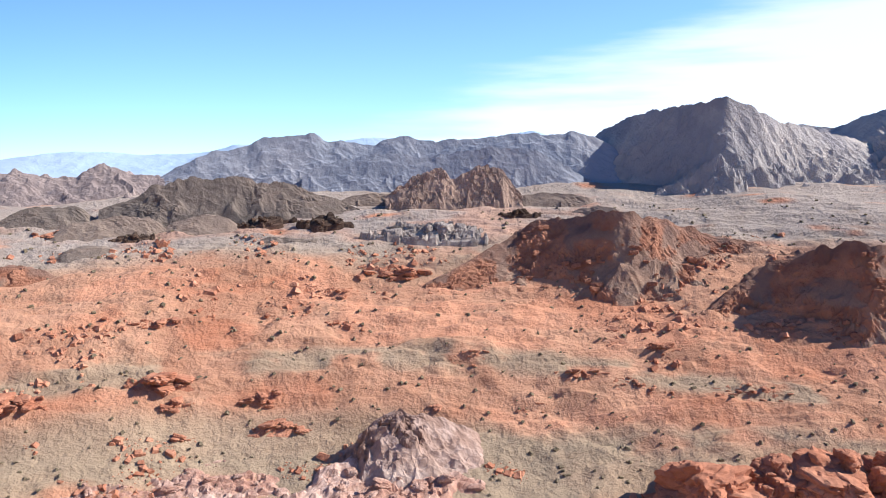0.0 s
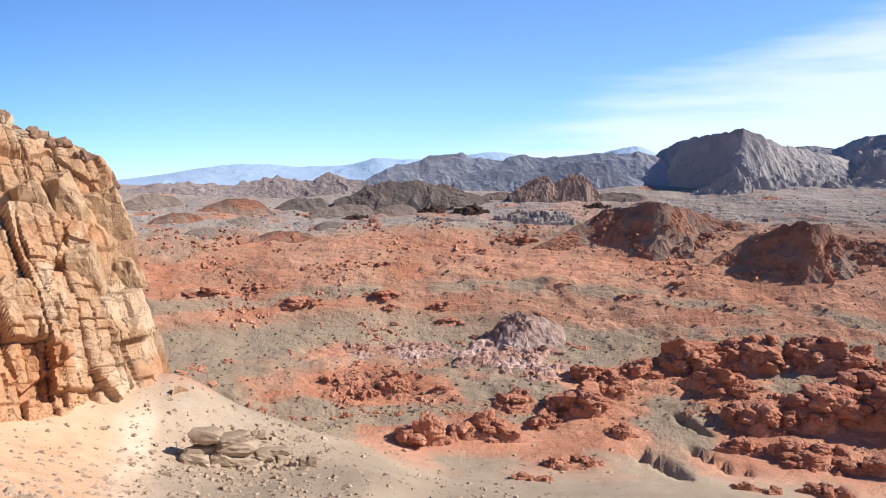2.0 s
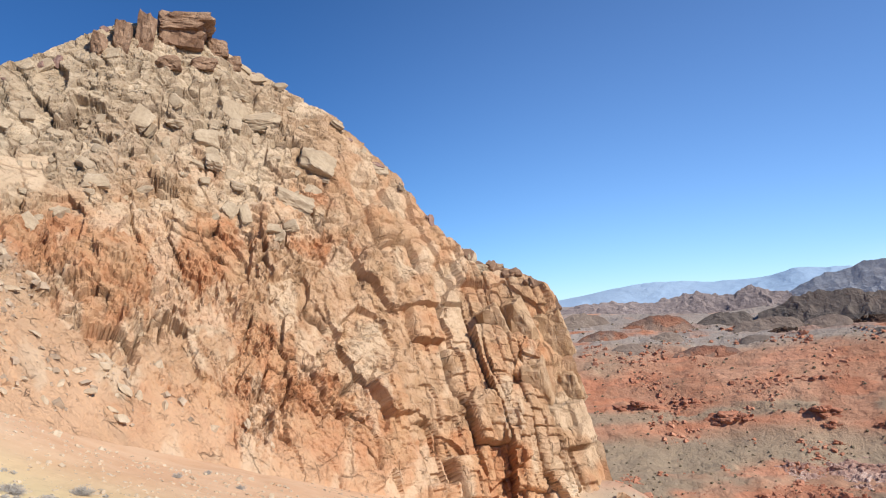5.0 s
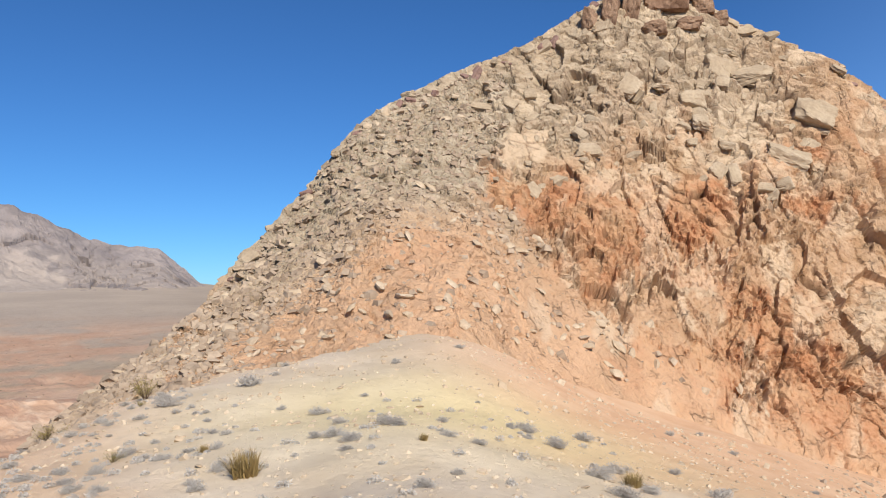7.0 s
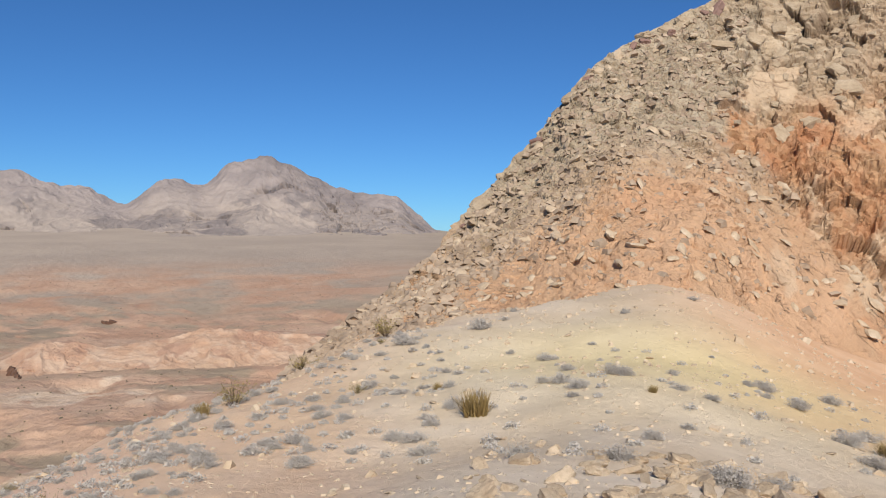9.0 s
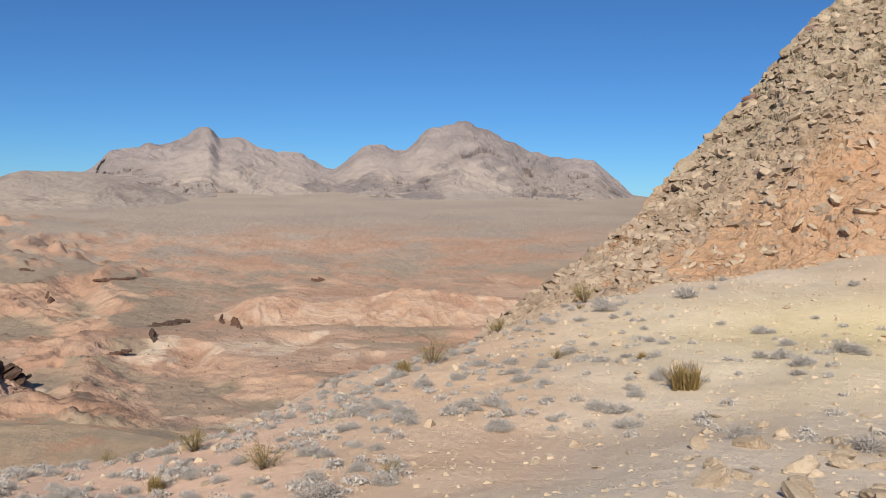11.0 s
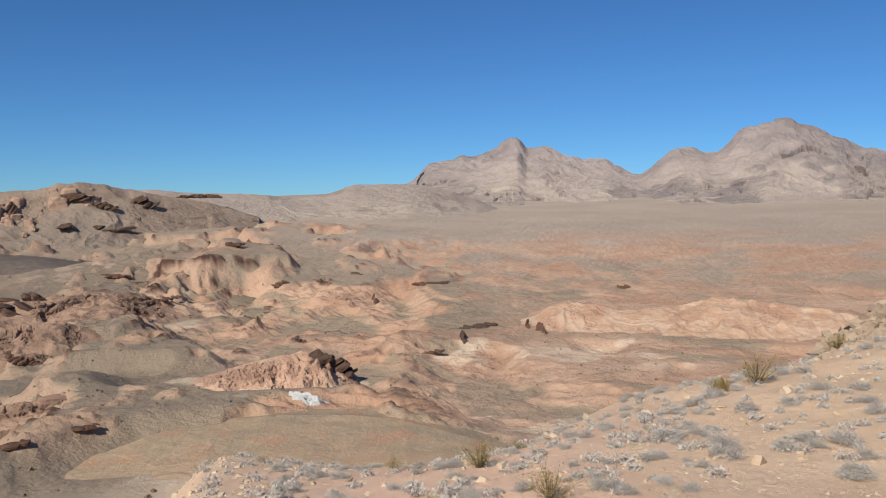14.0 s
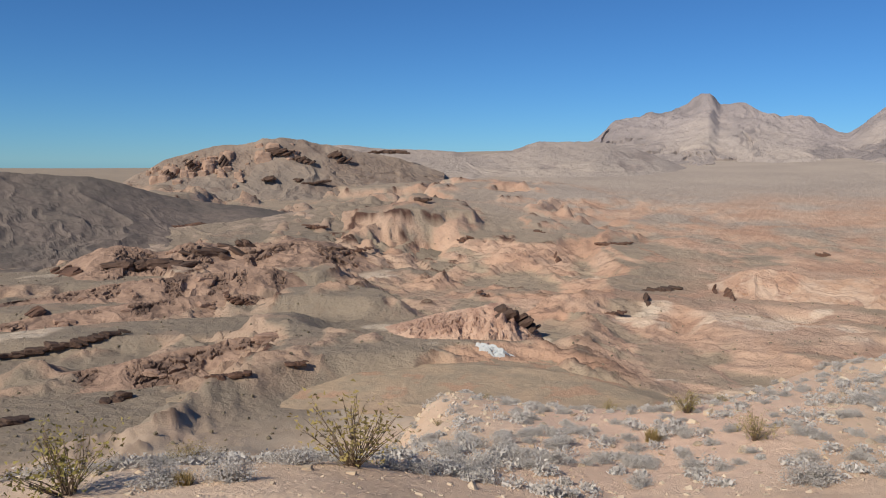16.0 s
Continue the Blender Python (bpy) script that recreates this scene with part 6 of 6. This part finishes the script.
def valley_stones():
    """Loose red blocks all over the red flats, too many to count."""
    rnd = random.Random(22)
    az, r = np.array([(rnd.uniform(-26, 26), rnd.uniform(134, 184)) for k in range(26000)]).T
    x, y = -np.sin(np.radians(az)) * r, np.cos(np.radians(az)) * r
    keep = fbm(x / 14, y / 9, 4, 91) + 0.6 * fbm(x / 4, y / 3, 3, 92) > 0.38
    x, y, r = x[keep], y[keep], r[keep]
    z = ground_height(x, y)
    verts, faces = [], []
    for px, py, pz in zip(x, y, z):
        stone_at(verts, faces, Vector((px, py, pz)), 0.10 + 0.55 * rnd.random() ** 5, rnd)
    tagged(stone_heap("valley_stones", verts, faces, M_RED), "loose red sandstone blocks scattered over the flats", "stones", kind="stuff")


valley_stones()




def scree_stones():
    rnd = random.Random(23)
    az, r = np.array([(rnd.triangular(-6, 46, 24), rnd.uniform(42, 134)) for k in range(9000)]).T
    x, y = -np.sin(np.radians(az)) * r, np.cos(np.radians(az)) * r
    z = ground_height(x, y)
    verts, faces = [], []
    for px, py, pz in zip(x, y, z):
        stone_at(verts, faces, Vector((px, py, pz)), 0.04 + 0.34 * rnd.random() ** 7, rnd)
    for k in range(700):                                    # rubble round the rock ledges
        px, py, r = ground_at(rnd.gauss(19, 3.2), rnd.gauss(-16.3, 1.0), 42, 131)
        stone_at(verts, faces, Vector((px, py, float(ground_height(px, py)))), 0.1 + 0.5 * rnd.random() ** 3, rnd)
    tagged(stone_heap("scree_stones", verts, faces, M_SCREE), "grey tan stones scattered down the scree fan", "stones", kind="stuff")


scree_stones()


def far_scrub():
    """Low dark shrubs dotted over both valleys, too many to count."""
    rnd = random.Random(24)
    spots = [(rnd.uniform(82, 164), 70 + 330 * rnd.random() ** 1.4) for k in range(1500)] + [(rnd.uniform(-28, 27), rnd.uniform(132, 192)) for k in range(1600)]
    az, r = np.array(spots).T
    x, y = -np.sin(np.radians(az)) * r, np.cos(np.radians(az)) * r
    z = ground_height(x, y)
    verts, faces = [], []
    for px, py, pz, rr in zip(x, y, z, r):
        stone_at(verts, faces, Vector((px, py, pz + 0.08)), rnd.uniform(0.12, 0.3), rnd)
    tagged(stone_heap("valley_scrub", verts, faces, M_SCRUB), "low dark desert scrub dotted over the valley floors", "scrub", kind="stuff")


M_SCRUB = rock_material("dark_scrub", (0.09, 0.075, 0.05), (0.16, 0.13, 0.09), (0.22, 0.18, 0.12), 0.5, 0.1)
far_scrub()
M_LAYER = rock_material("brown_bedded_rock", (0.15, 0.11, 0.075), (0.28, 0.21, 0.145), (0.44, 0.35, 0.25), 0.8, 0.1)
for az, el, wide, high, layers, seed in ((20.6, -16.6, 4.4, 2.6, 4, 901), (17.4, -16.6, 2.4, 1.6, 3, 902), (15.4, -16.9, 1.9, 1.2, 2, 903), (18.6, -15.2, 1.8, 1.0, 2, 904)):
    rnd = random.Random(seed)
    cx, cy, r = ground_at(az, el, 42, 131)
    base = new("rock_ledge")
    base.location = (cx, cy, float(ground_height(cx, cy)) - 0.9)
    tagged(base, "layered brown rock ledge sticking out of the scree", "rock ledge", group="scree ledges")
    hw, hh = radians(wide) * r / 2, radians(high) * r
    for k in range(layers):
        f, across = k / layers, 4 - min(k, 2)
        for q in range(across):
            half = (hw / across * rnd.uniform(0.9, 1.35), hw * rnd.uniform(0.25, 0.45), hh / layers * rnd.uniform(0.5, 0.8))
            b = new("layer", block_mesh("layer", seed * 40 + 5 * k + q, M_SCREE if (k + q) % 2 else M_LAYER, half, 3))
            b.parent = base
            turn = radians(az)
            u, w = ((q + 0.5) / across - 0.5) * 2 * hw * (1 - 0.2 * f) + rnd.uniform(-0.1, 0.1) * hw, (0.25 * f + rnd.uniform(-0.1, 0.1)) * hw
            b.location = (u * math.cos(turn) - w * math.sin(turn), u * math.sin(turn) + w * math.cos(turn), hh * (f + 0.1) + rnd.uniform(-0.1, 0.1) * hh)
            b.rotation_euler = (rnd.uniform(-0.1, 0.1), rnd.uniform(-0.12, 0.12), turn + rnd.uniform(-0.3, 0.3))


# ---------------------------------------------------------------- desert shrubs
def plain_material(name, a, b, rough=0.9):
    m, t, bsdf = nodes_of(name, rough)
    info = t.nodes.new("ShaderNodeObjectInfo")
    c = mix(t, info.outputs["Random"], a, b)
    c = mix(t, math_node(t, "MULTIPLY", tex(t, 9.0, 4), 0.4), c, tuple(v * 0.5 for v in a))
    t.links.new(c, bsdf.inputs["Base Color"])
    return m


M_TWIG = plain_material("grey_twigs", (0.30, 0.26, 0.22), (0.40, 0.355, 0.305))
M_GREYLEAF = plain_material("grey_leaves", (0.43, 0.395, 0.355), (0.54, 0.50, 0.45))
M_STRAW = plain_material("straw_blades", (0.26, 0.18, 0.07), (0.34, 0.25, 0.11))
M_BARK = plain_material("dark_bark", (0.13, 0.09, 0.06), (0.18, 0.13, 0.09))
M_OLIVE = plain_material("olive_leaves", (0.24, 0.20, 0.06), (0.33, 0.25, 0.10))


def strip(bm, pts, w0, w1):
    """A thin three-sided twig along points."""
    rings = []
    for k, p in enumerate(pts):
        f = k / (len(pts) - 1)
        w = w0 + (w1 - w0) * f
        rings.append([bm.verts.new(p + Vector((math.cos(t) * w, math.sin(t) * w, 0))) for t in (0, 2.1, 4.2)])
    for a, b in zip(rings, rings[1:]):
        for i in range(3):
            bm.faces.new((a[i], a[(i + 1) % 3], b[(i + 1) % 3], b[i]))


def shrub(seed, kind):
    """A shrub about 1 m wide: stems and foliage."""
    rnd = random.Random(seed)
    root = new({"grey": "desert_shrub", "tuft": "grass_tuft", "olive": "creosote_bush"}[kind])
    stems, leaves = bmesh.new(), bmesh.new()
    n = {"grey": 80, "tuft": 10, "olive": 34}[kind]
    for k in range(n):
        a, lean = rnd.uniform(0, 6.28), rnd.random() ** 0.6 * {"grey": 1.25, "tuft": 0.5, "olive": 0.85}[kind]
        length = {"grey": 0.5, "tuft": 0.5, "olive": 0.95}[kind] * rnd.uniform(0.7, 1.1)
        d = Vector((math.cos(a) * math.sin(lean), math.sin(a) * math.sin(lean), math.cos(lean) * (0.85 if kind == "grey" else 1)))
        p0 = Vector((rnd.uniform(-0.06, 0.06), rnd.uniform(-0.06, 0.06), -0.05))
        mid = p0 + d * length * 0.5 + Vector((rnd.uniform(-0.05, 0.05), rnd.uniform(-0.05, 0.05), 0.03))
        tip = p0 + d * length
        strip(stems, (p0, mid, tip), 0.010, 0.004)
        for q in range({"grey": 46, "tuft": 0, "olive": 22}[kind]):
            f = rnd.random() ** 0.5 * 1.05 if kind == "grey" else rnd.uniform(0.35, 1.1)
            c = p0 + d * length * f + Vector((rnd.gauss(0, 1), rnd.gauss(0, 1), rnd.gauss(0, 1))) * (0.05 if kind == "grey" else 0.075)
            s = rnd.uniform(0.012, 0.028) if kind == "grey" else rnd.uniform(0.02, 0.045)
            e1 = Vector((rnd.gauss(0, 1), rnd.gauss(0, 1), rnd.gauss(0, 1))).normalized() * s
            e2 = Vector((rnd.gauss(0, 1), rnd.gauss(0, 1), rnd.gauss(0, 1))).normalized() * s
            if c.z > 0:
                leaves.faces.new([leaves.verts.new(v) for v in (c - e1, c + e2, c + e1)])
    if kind == "tuft":
        for k in range(240):
            a, lean = rnd.uniform(0, 6.28), rnd.random() * 0.75
            p0 = Vector((rnd.uniform(-0.14, 0.14), rnd.uniform(-0.14, 0.14), -0.03))
            tip = p0 + Vector((math.cos(a) * math.sin(lean), math.sin(a) * math.sin(lean), math.cos(lean))) * rnd.uniform(0.35, 0.6)
            w = Vector((-math.sin(a), math.cos(a), 0)) * 0.012
            leaves.faces.new([leaves.verts.new(v) for v in (p0 - w, p0 + w, tip)])
    part("branchwork", stems, {"grey": M_TWIG, "tuft": M_STRAW, "olive": M_BARK}[kind], root)
    part("foliage", leaves, {"grey": M_GREYLEAF, "tuft": M_STRAW, "olive": M_OLIVE}[kind], root)
    return tagged(root, {"grey": "dry pale grey desert shrub with a rounded twiggy crown", "tuft": "dry golden brown bunch of grass blades", "olive": "open creosote bush with yellow olive leaves"}[kind],
                  "shrub", group={"grey": "grey shrubs on the ridge", "tuft": "grass tufts", "olive": "creosote bushes"}[kind])


def plant():
    rnd = random.Random(33)
    kinds = {"grey": [shrub(800 + i, "grey") for i in range(4)], "tuft": [shrub(820 + i, "tuft") for i in range(2)], "olive": [shrub(840 + i, "olive") for i in range(3)]}
    used = set()

    def put(kind, az, r, size):
        src = rnd.choice(kinds[kind])
        m = Matrix.Translation(on_ground(az, r)) @ pose(0, 0, 0, rnd.uniform(-6, 6), rnd.uniform(-6, 6), rnd.uniform(0, 360))
        ob = src if src.name not in used else copy_thing(src, m)
        used.add(src.name)
        ob.matrix_basis = m
        ob.scale = (size * rnd.uniform(0.9, 1.25), size * rnd.uniform(0.9, 1.25), size * rnd.uniform(0.7, 0.95))

    for kind, az, el, size in (("olive", 67.3, -3.0, 1.0), ("tuft", 81.5, -12.1, 1.7), ("tuft", 55.3, -13.0, 1.2), ("olive", 87.9, -6.8, 1.3), ("grey", 86.6, -7.3, 1.4), ("grey", 81.3, -6.2, 1.5), ("grey", 84.0, -4.4, 1.0),
                               ("olive", 93.6, -9.1, 1.2), ("olive", 98.2, -11.2, 1.0), ("tuft", 100.2, -11.8, 1.1), ("olive", 113.9, -16.3, 0.6), ("tuft", 116.2, -18.4, 0.6), ("olive", 109.5, -17.6, 0.6),
                               ("olive", 137.3, -20.7, 1.0), ("olive", 156.2, -20.9, 0.95), ("grey", 106.0, -19.6, 0.8), ("grey", 134.5, -20.2, 0.7), ("grey", 130.5, -20.0, 0.6), ("grey", 141.0, -20.4, 0.6), ("grey", 146.0, -21.2, 0.6),
                               ("grey", 150.5, -21.0, 0.6), ("grey", 125.5, -20.2, 0.6), ("tuft", 149.0, -21.2, 0.4), ("grey", 72.0, -9.0, 1.0), ("grey", 62.6, -9.4, 0.9), ("grey", 60.4, -10.6, 0.9), ("grey", 56.4, -12.2, 1.0)):
        x, y, r = ground_at(az, el, 6, 70)
        put(kind, az, r, size)
    for az0, az1, r0, r1, count, lo, hi in ((84, 104, 18, 44, 96, 0.35, 0.75), (100, 126, 13, 32, 130, 0.22, 0.5), (60, 86, 12, 32, 26, 0.4, 0.8), (30, 60, 18, 60, 24, 0.5, 1.0), (112, 130, 12, 16, 30, 0.35, 0.62), (126, 164, 10.6, 12.8, 46, 0.32, 0.6), (116, 136, 15, 30, 36, 0.22, 0.5), (62, 80, 30, 52, 8, 0.4, 0.8)):
        for k in range(count):
            kind = "grey" if rnd.random() < 0.97 else rnd.choice(("tuft", "olive", "olive"))
            put(kind, rnd.uniform(az0, az1), r0 + (r1 - r0) * rnd.random() ** 1.2, rnd.uniform(lo, hi))


plant()


def scrub_carpet():
    """The many small grey clumps between the larger shrubs."""
    rnd = random.Random(35)
    verts, faces = [], []
    for az0, az1, r0, r1, count in ((84, 106, 18, 48, 240), (100, 136, 12, 32, 230), (120, 164, 10.5, 14, 120), (55, 86, 14, 36, 60)):
        for k in range(count):
            at = on_ground(rnd.uniform(az0, az1), r0 + (r1 - r0) * rnd.random())
            size = rnd.uniform(0.08, 0.24)
            for q in range(150):
                a, e = rnd.uniform(0, 6.28), math.asin(rnd.random())
                c = at + Vector((math.cos(a) * math.cos(e), math.sin(a) * math.cos(e), 0.75 * math.sin(e))) * size * rnd.uniform(0.5, 1.1)
                i = len(verts)
                for _ in range(3):
                    verts.append(c + Vector((rnd.gauss(0, 1), rnd.gauss(0, 1), rnd.gauss(0, 1))) * 0.022)
                faces.append((i, i + 1, i + 2))
    me = bpy.data.meshes.new("scrub_carpet")
    me.from_pydata(verts, [], faces)
    me.materials.append(M_GREYLEAF)
    tagged(new("scrub_carpet", me), "many small dry grey clumps of desert scrub on the slope", "scrub", kind="stuff")


scrub_carpet()
